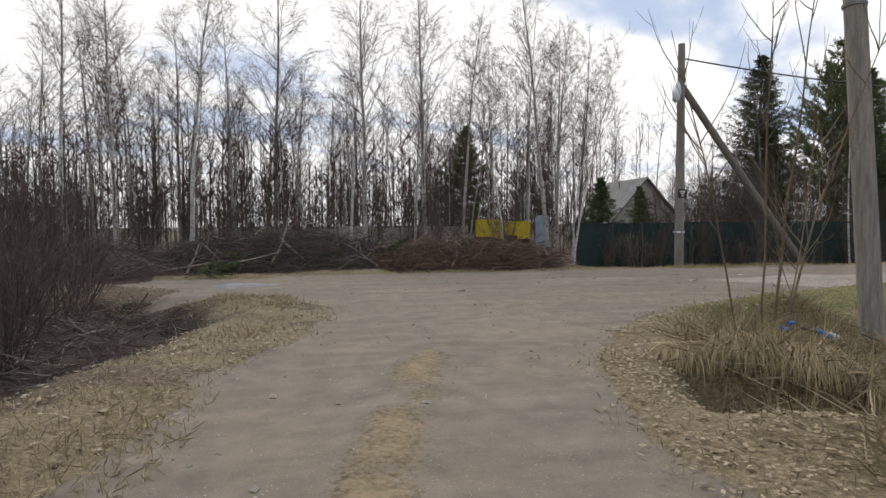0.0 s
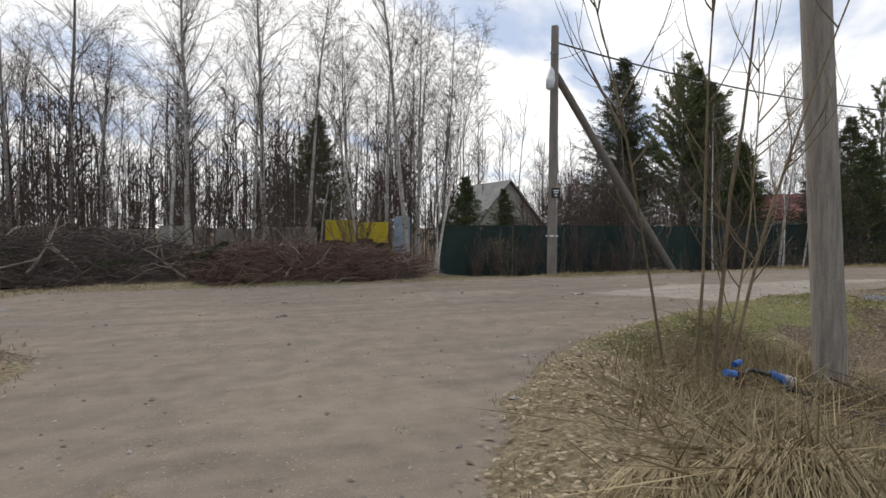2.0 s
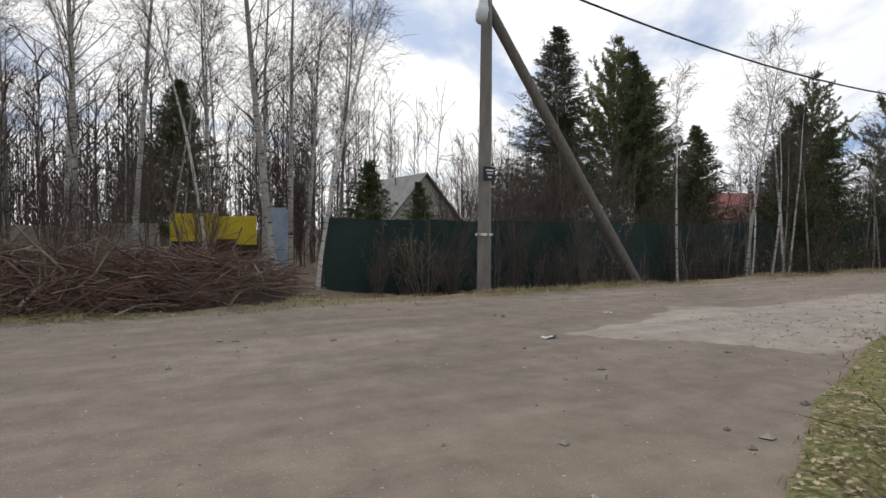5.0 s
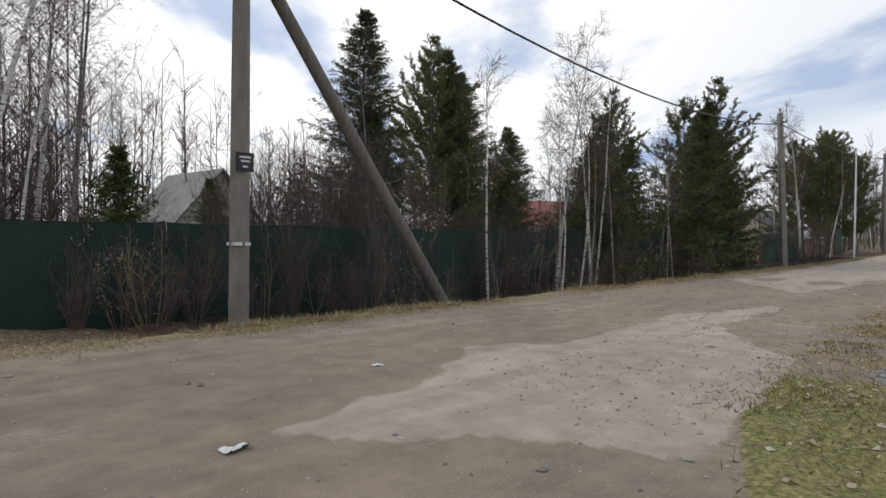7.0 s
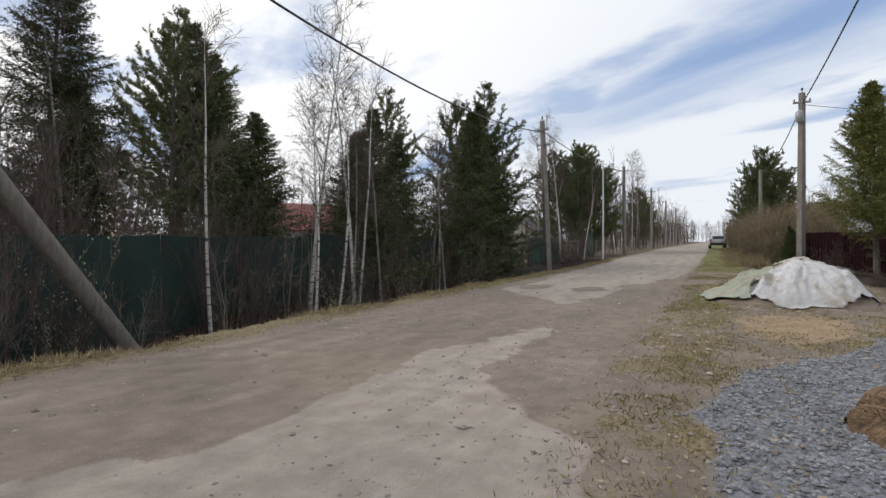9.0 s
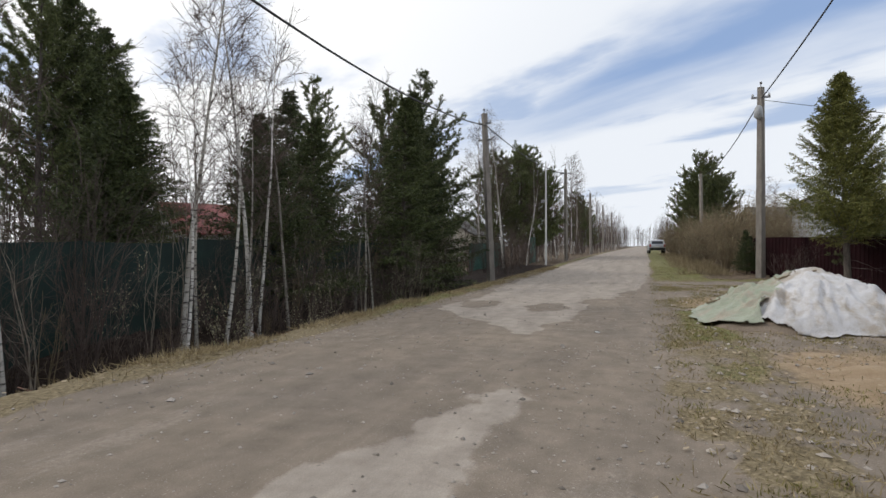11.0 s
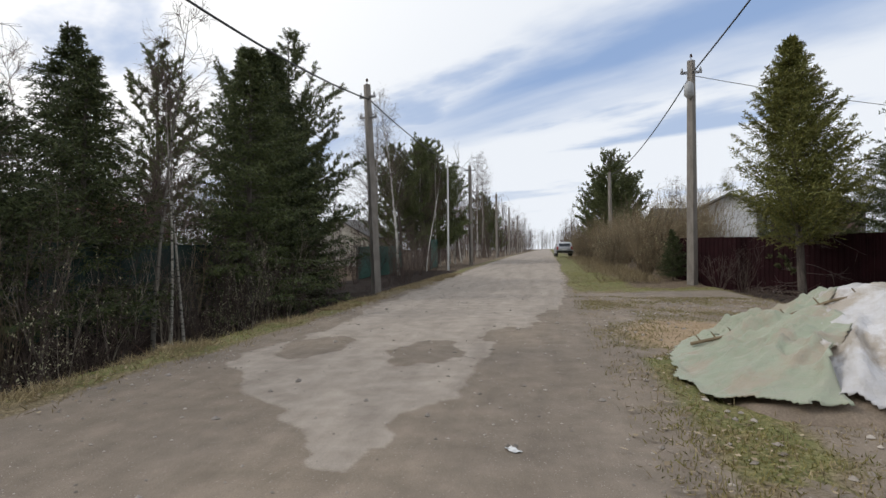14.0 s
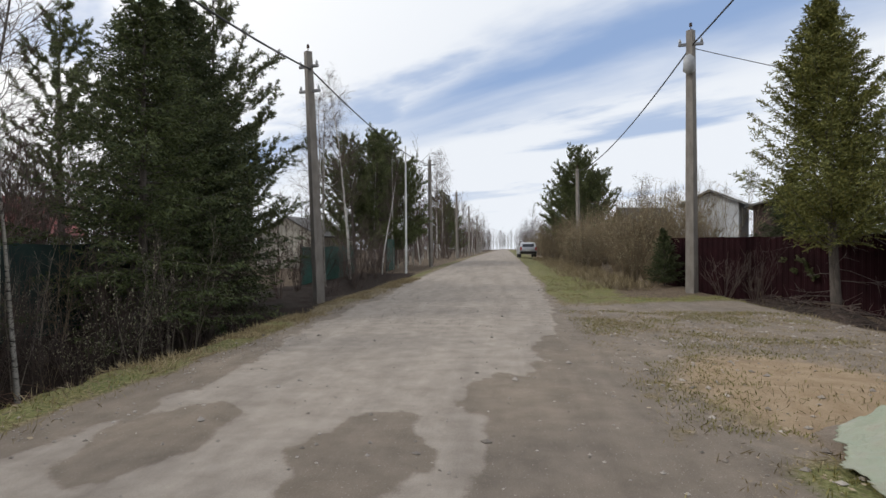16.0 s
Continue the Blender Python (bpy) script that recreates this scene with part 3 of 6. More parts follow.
def curve_pts(start, way, length, k=5, wob=0.08, rise=0.0):
    p, d = [np.array(start, float)], unit(np.array(way, float))
    for _ in range(k - 1):
        d = unit(d + rng.normal(size=3) * wob + np.array([0, 0, rise]))
        p.append(p[-1] + d * length / (k - 1))
    return np.array(p)


def along(p, t):
    s = t * (len(p) - 1)
    i = min(int(s), len(p) - 2)
    return p[i] + (p[i + 1] - p[i]) * (s - i), unit(p[i + 1] - p[i])


def birch_meshes(h, r, lean=0.03, low=0.3, limbs=34, spread=0.22, twigs=7, fork=False):
    """A bare birch: a white trunk, thin rising limbs and hanging fine twigs."""
    tb, cb = Build(), Build()
    trunk = curve_pts((0, 0, -0.3), (rng.normal() * lean, rng.normal() * lean, 1), h + 0.3, 10, 0.03, 0.02)
    tube(tb, trunk, r * (1 - np.linspace(0, 1, 10) * 0.93) * np.r_[1.25, np.ones(9)], 8)
    stems = [trunk]
    if fork:
        q, d = along(trunk, 0.3)
        t2 = curve_pts(q, d + np.array([rng.normal() * 0.3, rng.normal() * 0.3, 0.2]), h * 0.62, 7, 0.04, 0.1)
        tube(tb, t2, r * 0.6 * (1 - np.linspace(0, 1, 7) * 0.9), 6)
        stems.append(t2)
    for i in range(limbs):
        st = stems[i % len(stems)] if fork and i % 3 == 0 else trunk
        t = low + (0.97 - low) * rng.random() ** 0.8
        q, d = along(st, t)
        a = rng.random() * 6.283
        out = np.array([math.cos(a), math.sin(a), 0])
        ln = h * spread * (1.15 - t) * rng.uniform(0.7, 1.3) + 0.35
        p = curve_pts(q, out * 0.75 + np.array([0, 0, rng.uniform(0.5, 1.1)]), ln, 5, 0.12, 0.05)
        r0 = max(0.006, r * 0.28 * (1.1 - t))
        tube(cb, p, np.linspace(r0, 0.0035, 5), 3)
        for k in range(twigs):
            q2, d2 = along(p, rng.uniform(0.2, 1.0))
            w = unit(d2 + rng.normal(size=3) * 0.55)
            l2 = ln * rng.uniform(0.2, 0.5) + 0.15
            p2 = curve_pts(q2, w, l2, 4, 0.18, -0.06)
            tube(cb, p2, np.linspace(0.0055, 0.0025, 4), 3)
            for _ in range(3):
                q3, d3 = along(p2, rng.uniform(0.3, 0.95))
                p3 = curve_pts(q3, unit(d3 + rng.normal(size=3) * 0.5), l2 * 0.55, 3, 0.2, -0.12)
                tube(cb, p3, [0.0035, 0.0025, 0.0015], 3)
    return tb.mesh("birch_trunk", [M_BIRCH], True), cb.mesh("birch_crown", [M_TWIG])


def shrub_mesh(h, stems=9, spread=0.35, twigs=6, mat=M_TWIG, buds=0, r=0.012):
    b = Build()
    for i in range(stems):
        a = rng.random() * 6.283
        p = curve_pts((math.cos(a) * 0.1 * spread * 3, math.sin(a) * 0.1 * spread * 3, -0.1), (math.cos(a) * spread, math.sin(a) * spread, 1), h * rng.uniform(0.6, 1.05), 6, 0.09, 0.05)
        tube(b, p, np.linspace(r, 0.003, 6), 4)
        for k in range(twigs):
            q, d = along(p, rng.uniform(0.2, 0.95))
            p2 = curve_pts(q, unit(d + rng.normal(size=3) * 0.5), h * rng.uniform(0.12, 0.32), 4, 0.14, 0.08)
            tube(b, p2, np.linspace(0.0055, 0.002, 4), 3)
            for _ in range(2):
                q3, d3 = along(p2, rng.uniform(0.3, 0.9))
                tube(b, curve_pts(q3, unit(d3 + rng.normal(size=3) * 0.5), h * 0.1, 3, 0.1, 0.08), [0.0035, 0.0025, 0.0015], 3)
            if buds:
                t = rng.random((buds, 1))
                bp = p2[0] + (p2[-1] - p2[0]) * t + rng.normal(size=(buds, 3)) * 0.02
                blades(b, bp, rng.normal(size=(buds, 3)) * 0.02 + np.array([0, 0, 0.03]), np.full(buds, 0.012), 1)
    return b.mesh("shrub_stems", [mat, M_BUD])


def spruce_meshes(h, base_r, clear=0.06, dens=1.0, droop=0.25, mat=None, lift=0.35, gaps=0.0, close=1.0):
    """A spruce: whorls of drooping boughs with side sprays of needle-clad twigs."""
    tb, cb = Build(), Build()
    trunk = curve_pts((0, 0, -0.3), (0, 0, 1), h + 0.3, 10, 0.012, 0.05)
    tube(tb, trunk, np.linspace(0.017 * h, 0.008, 10), 7)
    z = h * clear + 0.15
    bases, ways = [], []
    while z < h * 0.985:
        f = 1 - z / h
        ln_b = base_r * min(1.0, 1.25 * f) ** 0.85 + 0.03
        for i in range(int(rng.integers(5, 9))):
            if rng.random() < gaps:
                continue
            a = rng.random() * 6.283
            ln = ln_b * rng.uniform(0.45, 1.25)
            q, _ = along(trunk, (z + 0.3 + rng.uniform(-0.08, 0.08)) / (h + 0.3))
            w = np.array([math.cos(a), math.sin(a), 0.35 - droop - 0.5 * droop * f + lift * (1 - f)])
            p = curve_pts(q, w, ln, 6, 0.05, 0.05)
            tube(tb, p, np.linspace(0.006 + 0.012 * f, 0.003, 6), 3)
            n2 = max(5, int(ln * 13 * dens))
            t = 0.1 + 0.9 * (np.arange(n2) + rng.random(n2)) / n2
            s = np.minimum(t, 0.999) * 5
            k = s.astype(int)
            q2 = p[k] + (p[k + 1] - p[k]) * (s - k)[:, None]
            d2 = p[k + 1] - p[k]
            d2 = d2 / np.linalg.norm(d2, axis=1)[:, None]
            side = np.cross(d2, (0, 0, 1)) * np.where(np.arange(n2) % 2, 1, -1)[:, None]
            l2 = (0.16 * min(1.0, 0.15 + 1.6 * ln) + 0.24 * ln * (1.08 - t)) * rng.uniform(0.7, 1.2, n2)
            w2 = d2 * 0.75 + side * 0.8
            w2[:, 2] += rng.uniform(-0.45, 0.05, n2)
            w2 /= np.linalg.norm(w2, axis=1)[:, None]
            m = 13
            tt = np.linspace(0.0, 1.0, m)[None, :, None]
            bp = q2[:, None] + w2[:, None] * l2[:, None, None] * tt
            bp[..., 2] -= (0.18 * l2)[:, None] * tt[..., 0] ** 2
            nd = w2[:, None] * 0.8 + rng.normal(size=(n2, m, 3)) * 0.5
            nd /= np.linalg.norm(nd, axis=2)[..., None]
            bases.append(bp.reshape(-1, 3))
            ways.append((nd * rng.uniform(0.07, 0.125, (n2, m, 1))).reshape(-1, 3))
        z += max(0.11, 0.036 * h * (0.35 + 0.65 * f)) * rng.uniform(0.7, 1.2) * close
    for _ in range(int(26 * h / 8)):
        q, _ = along(trunk, rng.uniform(0.06, 0.45))
        a = rng.random() * 6.283
        p = curve_pts(q, (math.cos(a), math.sin(a), rng.uniform(-0.35, 0.1)), base_r * rng.uniform(0.4, 0.95), 5, 0.12, -0.02)
        tube(tb, p, np.linspace(0.010, 0.002, 5), 3)
        for _ in range(5):
            q3, d3 = along(p, rng.uniform(0.25, 1))
            tube(tb, curve_pts(q3, unit(d3 + rng.normal(size=3) * 0.6), 0.35, 3, 0.15, -0.1), [0.004, 0.003, 0.0015], 3)
    bases, ways = np.concatenate(bases), np.concatenate(ways)
    blades(cb, bases, ways, np.full(len(bases), 0.0125))
    return tb.mesh("spruce_trunk", [M_BARK], True), cb.mesh("spruce_crown", [mat or M_SPRUCE])


def pine_meshes(h, base_r, clear=0.25, dens=1.0, mat=None):
    """A young pine: upswept limbs that end in rounded tufts of long needles."""
    tb, cb = Build(), Build()
    trunk = curve_pts((0, 0, -0.3), (0, 0, 1), h + 0.3, 10, 0.02, 0.04)
    tube(tb, trunk, np.linspace(0.015 * h, 0.012, 10), 7)
    z = h * clear
    bases, ways, widths = [], [], []
    while z < h * 0.98:
        f = 1 - z / h
        shape = min(1.0, (1 - (z / h)) * 2.0) ** 0.75
        for i in range(int(rng.integers(4, 7))):
            a = rng.random() * 6.283
            ln = (base_r * shape + 0.15) * rng.uniform(0.5, 1.2)
            q, _ = along(trunk, (z + 0.3) / (h + 0.3))
            p = curve_pts(q, (math.cos(a), math.sin(a), 0.25 + 0.5 * (1 - f)), ln, 5, 0.1, 0.12)
            tube(tb, p, np.linspace(0.008 + 0.014 * f, 0.004, 5), 3)
            n2 = max(5, int(ln * 11 * dens))
            for k in range(n2):
                t = 0.25 + 0.75 * (k + rng.random()) / n2
                q2, d2 = along(p, min(t, 0.999))
                w2 = unit(d2 + rng.normal(size=3) * 0.55 + np.array([0, 0, 0.35]))
                l2 = rng.uniform(0.14, 0.34)
                tube(tb, [q2, q2 + w2 * l2], [0.004, 0.003], 3)
                m = int(30 * dens)
                tt = rng.random((m, 1)) * 0.75 + 0.25
                bp = q2 + w2 * l2 * tt
                nd = w2 * 0.7 + rng.normal(size=(m, 3)) * 0.6
                nd /= np.linalg.norm(nd, axis=1)[:, None]
                bases.append(bp)
                ways.append(nd * rng.uniform(0.08, 0.14, (m, 1)))
                widths.append(np.full(m, 0.0115))
        z += 0.055 * h * rng.uniform(0.7, 1.2)
    blades(cb, np.concatenate(bases), np.concatenate(ways), np.concatenate(widths))
    return tb.mesh("pine_trunk", [M_BARK], True), cb.mesh("pine_crown", [mat or M_PINE])


def plant(name, meshes, label, category, group=""):
    """A tree or shrub at the origin, of one or two parts, to be copied."""
    ob = thing(name, label, category, group=group)
    for nm, me in zip(("trunk", "crown"), meshes):
        part(nm, me, ob)
    return ob


class Kind:
    """A kind of plant in several builds: the first planting of each takes the original, later ones copies."""

    def __init__(self, obs):
        self.obs, self.used = obs, set()

    def at(self, i, x, y, s=1.0, turn=None, sink=0.0, label=""):
        ob = self.obs[i % len(self.obs)]
        turn = rng.uniform(0, 360) if turn is None else turn
        m = pose(x, y, lz(x, y) - sink, rng.normal() * 1.2, rng.normal() * 1.2, turn)
        if ob in self.used:
            c = copy_thing(ob, m)
        else:
            c = ob
            self.used.add(ob)
            c.matrix_basis = m
        c.scale = (s, s, s)
        if label:
            tagged(c, label)
        return c


LB = "slender bare birch with pale bark in the wood"
birches = Kind([plant("birch_tree", birch_meshes(*a), LB, "tree", "birches of the wood") for a in (
    (11.5, 0.085, 0.03, 0.33, 42, 0.17, 7), (12.5, 0.10, 0.04, 0.28, 48, 0.21, 7), (10.0, 0.06, 0.04, 0.42, 36, 0.15, 7),
    (13.0, 0.11, 0.02, 0.2, 62, 0.25, 9), (9.0, 0.05, 0.05, 0.38, 34, 0.17, 7), (11.0, 0.075, 0.04, 0.28, 46, 0.21, 8, True))])
slim = Kind([plant("roadside_birch", birch_meshes(*a), "thin young birch with a pale leaning stem on the verge", "tree", "roadside birches") for a in (
    (7.0, 0.045, 0.02, 0.45, 26, 0.13, 6), (7.8, 0.055, 0.035, 0.4, 30, 0.15, 6), (6.2, 0.04, 0.05, 0.4, 24, 0.15, 5))])
spruces = Kind([plant("spruce_tree", spruce_meshes(*a), "dark green spruce with drooping boughs behind the fence", "tree", "spruces") for a in (
    (9.5, 2.7, 0.10, 0.95, 0.28, None, 0.4, 0.0, 0.62), (7.5, 2.4, 0.04, 0.95, 0.25, None, 0.35, 0.0, 0.66), (5.2, 1.7, 0.03, 0.9, 0.25, None, 0.35, 0.0, 0.8), (3.0, 0.95, 0.03, 1.0), (7.0, 2.3, 0.02, 0.85, 0.34, None, 0.3, 0.08, 0.72), (6.2, 1.9, 0.02, 0.8, 0.38, None, 0.28, 0.15, 0.75))])
pines = Kind([plant("pine_tree", pine_meshes(*a), "young pine with tufted grey-green crown", "tree", "pines") for a in (
    (10.0, 2.7, 0.22, 1.15), (8.0, 2.4, 0.15, 1.15), (7.0, 2.4, 0.12, 1.25))])
shrubs = Kind([plant("bare_shrub", (shrub_mesh(*a),), "bare brown shrub of thin upright shoots", "shrub", "bare shrubs") for a in (
    (3.2, 15, 0.25, 8), (2.6, 15, 0.33, 8), (2.0, 14, 0.42, 7), (4.0, 12, 0.2, 9))])
willows = Kind([plant("willow_bush", (shrub_mesh(*a),), "tawny willow bush of dense leafless shoots", "shrub", "willow bushes") for a in (
    (2.9, 26, 0.3, 8, M_TWIG2, 2), (2.4, 26, 0.4, 8, M_TWIG2, 3), (3.3, 22, 0.28, 8, M_TWIG2, 2))])
whips = Kind([plant("verge_whip", (shrub_mesh(*a),), "thin grey bare whips growing by the ditch", "shrub", "verge whips") for a in (
    (3.0, 4, 0.22, 6, M_PALE_TWIG, 0, 0.016), (3.6, 3, 0.15, 7, M_PALE_TWIG, 0, 0.018), (2.2, 5, 0.4, 6, M_TWIG2, 0, 0.012))])
budding = Kind([plant("budding_sallow", (shrub_mesh(*a),), "sallow shrub dotted with pale catkins by the ditch", "shrub", "budding sallows") for a in (
    (2.6, 8, 0.3, 7, M_TWIG, 5), (2.0, 9, 0.4, 7, M_TWIG, 6))])

# ---- the wood on the far left ----
def scatter(n, x0, x1, y0, y1, gap, seed, keep=lambda x, y: True):
    r, out, tries = random.Random(seed), [], 0
    while len(out) < n and tries < n * 60:
        tries += 1
        x, y = r.uniform(x0, x1), r.uniform(y0, y1)
        if keep(x, y) and all((x - a) ** 2 + (y - b) ** 2 > gap * gap for a, b in out):
            out.append((x, y))
    return out


for k, (x, y, s, i) in enumerate([(4.57, 22.1, 0.85, 0), (6.85, 18.1, 0.8, 1), (7.55, 17.95, 0.75, 2), (7.2, 18.6, 0.7, 0), (6.0, 20.8, 0.8, 2), (0.9, 24.5, 0.95, 3), (-3.3, 27.5, 1.05, 3), (-6.0, 24.0, 1.0, 1), (3.0, 25.5, 0.9, 0), (8.6, 21.0, 0.75, 4)]):
    birches.at(i, x, y, s)
for k, (x, y) in enumerate(scatter(50, -22, 14, 23.5, 40, 1.15, 5, lambda x, y: y > 23.5 + 0.25 * max(0, x - 6) and not (5 < x and y < 25))):
    birches.at(k, x, y, random.Random(k).uniform(0.75, 1.05))
for k, (x, y) in enumerate(scatter(13, -26, -6, 10, 26, 1.8, 6, lambda x, y: y > 11 - 0.7 * (x + 6))):
    birches.at(k + 1, x, y, random.Random(k).uniform(0.7, 1.05))
for k, (x, y) in enumerate(scatter(34, -14, 6, 19.0, 30, 0.9, 8)):
    shrubs.at(k, x, y, random.Random(k).uniform(0.7, 1.2))
for k, (x, y) in enumerate(scatter(36, -7, -2.5, 4.2, 12.5, 0.5, 9, lambda x, y: x < -2.5 - 0.28 * (y - 4.4))):
    shrubs.at(k, x, y, random.Random(k).uniform(0.65, 1.0))


def bare_template(h, limbs, fine, r0):
    """One far tree as plain arrays, to be repeated in a stand."""
    b = Build()
    p = curve_pts((0, 0, -0.2), (0, 0, 1), h, 5, 0.03, 0.05)
    tube(b, p, np.linspace(r0, 0.012, 5), 4, 0)
    for k in range(limbs):
        q, d = along(p, rng.uniform(0.12, 0.98))
        a = rng.uniform(0, 6.283)
        p2 = curve_pts(q, (math.cos(a) * 0.6, math.sin(a) * 0.6, 0.8), h * rng.uniform(0.07, 0.18), 3, 0.15)
        tube(b, p2, [0.018, 0.013, 0.007], 3, 1)
        for _ in range(fine):
            q3, d3 = along(p2, rng.uniform(0.3, 1))
            tube(b, curve_pts(q3, unit(d3 + rng.normal(size=3) * 0.6), h * 0.07, 3, 0.15), [0.010, 0.008, 0.005], 3, 1)
    return np.concatenate(b.v), np.concatenate(b.f), np.concatenate(b.mi)


TALL = [bare_template(11, 24, 3, 0.06) for _ in range(5)]
LOW = [bare_template(4.2, 16, 3, 0.022) for _ in range(5)]


def far_wood(name, x0, x1, y0, y1, n, s0, s1, seed, kinds, pale=0.35, keep=None):
    """A far stand of bare trees, too many to count."""
    b, r = Build(), np.random.default_rng(seed)
    for k in range(n):
        x, y, s, a = r.uniform(x0, x1), r.uniform(y0, y1), r.uniform(s0, s1), r.uniform(0, 6.283)
        if keep and not keep(x, y):
            continue
        v, f, mi = kinds[k % len(kinds)]
        c, d = math.cos(a), math.sin(a)
        q = np.stack([(v[:, 0] * c - v[:, 1] * d) * s + x, (v[:, 0] * d + v[:, 1] * c) * s + y, v[:, 2] * s + lz(x, y)], -1)
        b.add(q, f)
        b.mi[-1] = mi if r.random() < pale else np.ones_like(mi)
    tagged(new(name, b.mesh(name, [M_BIRCH, M_TWIG])), "distant leafless birch wood with grey-brown crowns", "woods", kind="stuff")


far_wood("far_woods", -60, 26, 40, 66, 210, 0.8, 1.25, 11, TALL)
far_wood("left_woods", -60, -24, 5, 45, 95, 0.75, 1.2, 12, TALL)
far_wood("wood_thicket", -45, 14, 23, 52, 950, 0.7, 1.5, 16, LOW, 0.1, lambda x, y: y > 24 + 0.3 * max(0, x - 4) and abs(x - (2.5 + 0.46 * y)) > 2.6)
far_wood("left_thicket", -40, -8, 9, 24, 430, 0.6, 1.3, 17, LOW, 0.1, lambda x, y: y > 10 - 0.5 * (x + 8))
def open_view(x, y):
    """Keeps the sight lines to the two houses behind the fence free."""
    return abs(x - (2.5 + 0.46 * y)) > 2.6 and not (22 < x < 44 and abs(y - (3.6 + 0.755 * x)) < 2.5)


far_wood("fence_woods", 12, 75, 32, 62, 170, 0.55, 0.95, 13, TALL, 0.35, open_view)
far_wood("fence_thicket", 10, 75, 24, 45, 240, 0.7, 1.4, 18, LOW, 0.1, open_view)
far_wood("road_end_woods", 66, 250, 17.8, 30, 260, 0.5, 0.95, 14, TALL, 0.35, lambda x, y: y < 22 + 0.05 * x)
far_wood("road_end_thicket", 72, 260, 17.8, 22, 170, 0.6, 1.1, 19, LOW, 0.05)
far_wood("near_side_woods", 78, 260, -8, 8.2, 170, 0.4, 0.75, 15, TALL)
far_wood("horizon_woods", 200, 420, -50, 70, 900, 0.7, 1.1, 26, TALL, 0.1, lambda x, y: y > 18 or y < 8 or x > 330)
far_wood("near_side_thicket", 80, 260, -4, 8, 150, 0.6, 1.0, 20, LOW, 0.05)

# ---- conifers and verge growth along the far side ----
for i, x, y, s in ((0, 19.8, 26.7, 1.03), (1, 21.5, 27.5, 0.85), (0, 29.6, 30.5, 1.18), (0, 33.2, 33.0, 1.2), (3, 18.6, 36.0, 1.3), (2, 22.8, 22.0, 1.0), (1, 35.4, 19.9, 1.05), (2, 37.0, 19.9, 1.0), (3, 11.6, 25.5, 1.2), (1, 6.0, 31.0, 0.85), (3, 22.0, 21.2, 1.1), (4, 32.9, 19.2, 1.03), (5, 30.0, 22.6, 1.12), (5, 35.2, 19.2, 0.85), (2, 25.85, 19.85, 0.95), (5, 27.9, 19.95, 0.88), (3, 24.6, 20.6, 0.55)):
    spruces.at(i, x, y, s)
for i, x, y, s in ((0, 31.4, 34.5, 1.3), (0, 27.5, 30.5, 1.05), (0, 39.4, 20.9, 0.97), (1, 37.6, 21.4, 1.05), (0, 43.0, 29.0, 1.1), (2, 41.2, 21.6, 1.0), (2, 61.5, 20.2, 1.3), (2, 64.0, 20.8, 1.4), (2, 59.8, 21.6, 1.25), (0, 66.5, 21.4, 1.0), (2, 68.5, 20.5, 1.2), (1, 100, 20, 1.1), (2, 105, 19.5, 1.0), (0, 110, 20.5, 0.9)):
    pines.at(i, x, y, s)
for i, x, y, s in ((0, 18.0, 18.4, 0.95), (1, 21.4, 18.7, 1.05), (2, 22.0, 18.9, 1.0), (0, 22.3, 18.5, 0.95), (1, 28.4, 18.8, 0.9), (0, 28.7, 18.6, 0.85), (1, 23.4, 18.7, 1.1), (2, 23.9, 18.9, 1.1), (0, 21.0, 18.25, 0.8), (2, 22.7, 18.3, 0.9), (1, 24.4, 18.4, 0.8), (2, 28.9, 18.4, 0.95), (1, 19.4, 25, 1.1), (0, 34.5, 28, 1.2)):
    slim.at(i, x, y, s)
for k, (x, y) in enumerate(scatter(130, 8.6, 37, 17.4, 20.1, 0.3, 21, lambda x, y: y < 18.15 + 0.085 * (x - 7.8) and y > 17.75 + 0.55 * (x > 16))):
    (budding if k % 5 == 0 else whips if k % 5 in (1, 3) else shrubs).at(k // 5, x, y, random.Random(k).uniform(0.3, 1.0))
for k, (x, y) in enumerate(scatter(62, 13.5, 38, 20.9, 25.5, 0.7, 25)):
    shrubs.at(k if k % 2 else 3, x, y, random.Random(k).uniform(0.95, 1.3) * (0.6 if 19.5 < x < 29 else 1.0))
for k, (x, y) in enumerate(scatter(7, 8.8, 14, 17.7, 18.2, 0.6, 22)):
    shrubs.at(k, x, y, random.Random(k).uniform(0.45, 0.6))
for k, (x, y) in enumerate(scatter(14, 44, 75, 18.5, 24, 1.5, 23)):
    birches.at(k, x, y, random.Random(k).uniform(0.55, 0.85))
for i, x, y, s in ((1, 50.0, 19.3, 0.82), (3, 52.0, 21.5, 0.75), (1, 92.0, 19.5, 1.0), (3, 97.0, 20.5, 1.05), (1, 103.0, 19.8, 0.95), (0, 88.0, 21, 0.9)):
    birches.at(i, x, y, s)
for k, (x, y) in enumerate(scatter(22, 40, 90, 18.0, 22, 1.2, 24)):
    shrubs.at(k, x, y, random.Random(k).uniform(0.7, 1.1))

for k, (x, y) in enumerate(scatter(16, 38.5, 56, 18.4, 20.2, 0.7, 27)):
    shrubs.at(k, x, y, random.Random(k).uniform(0.6, 1.0))

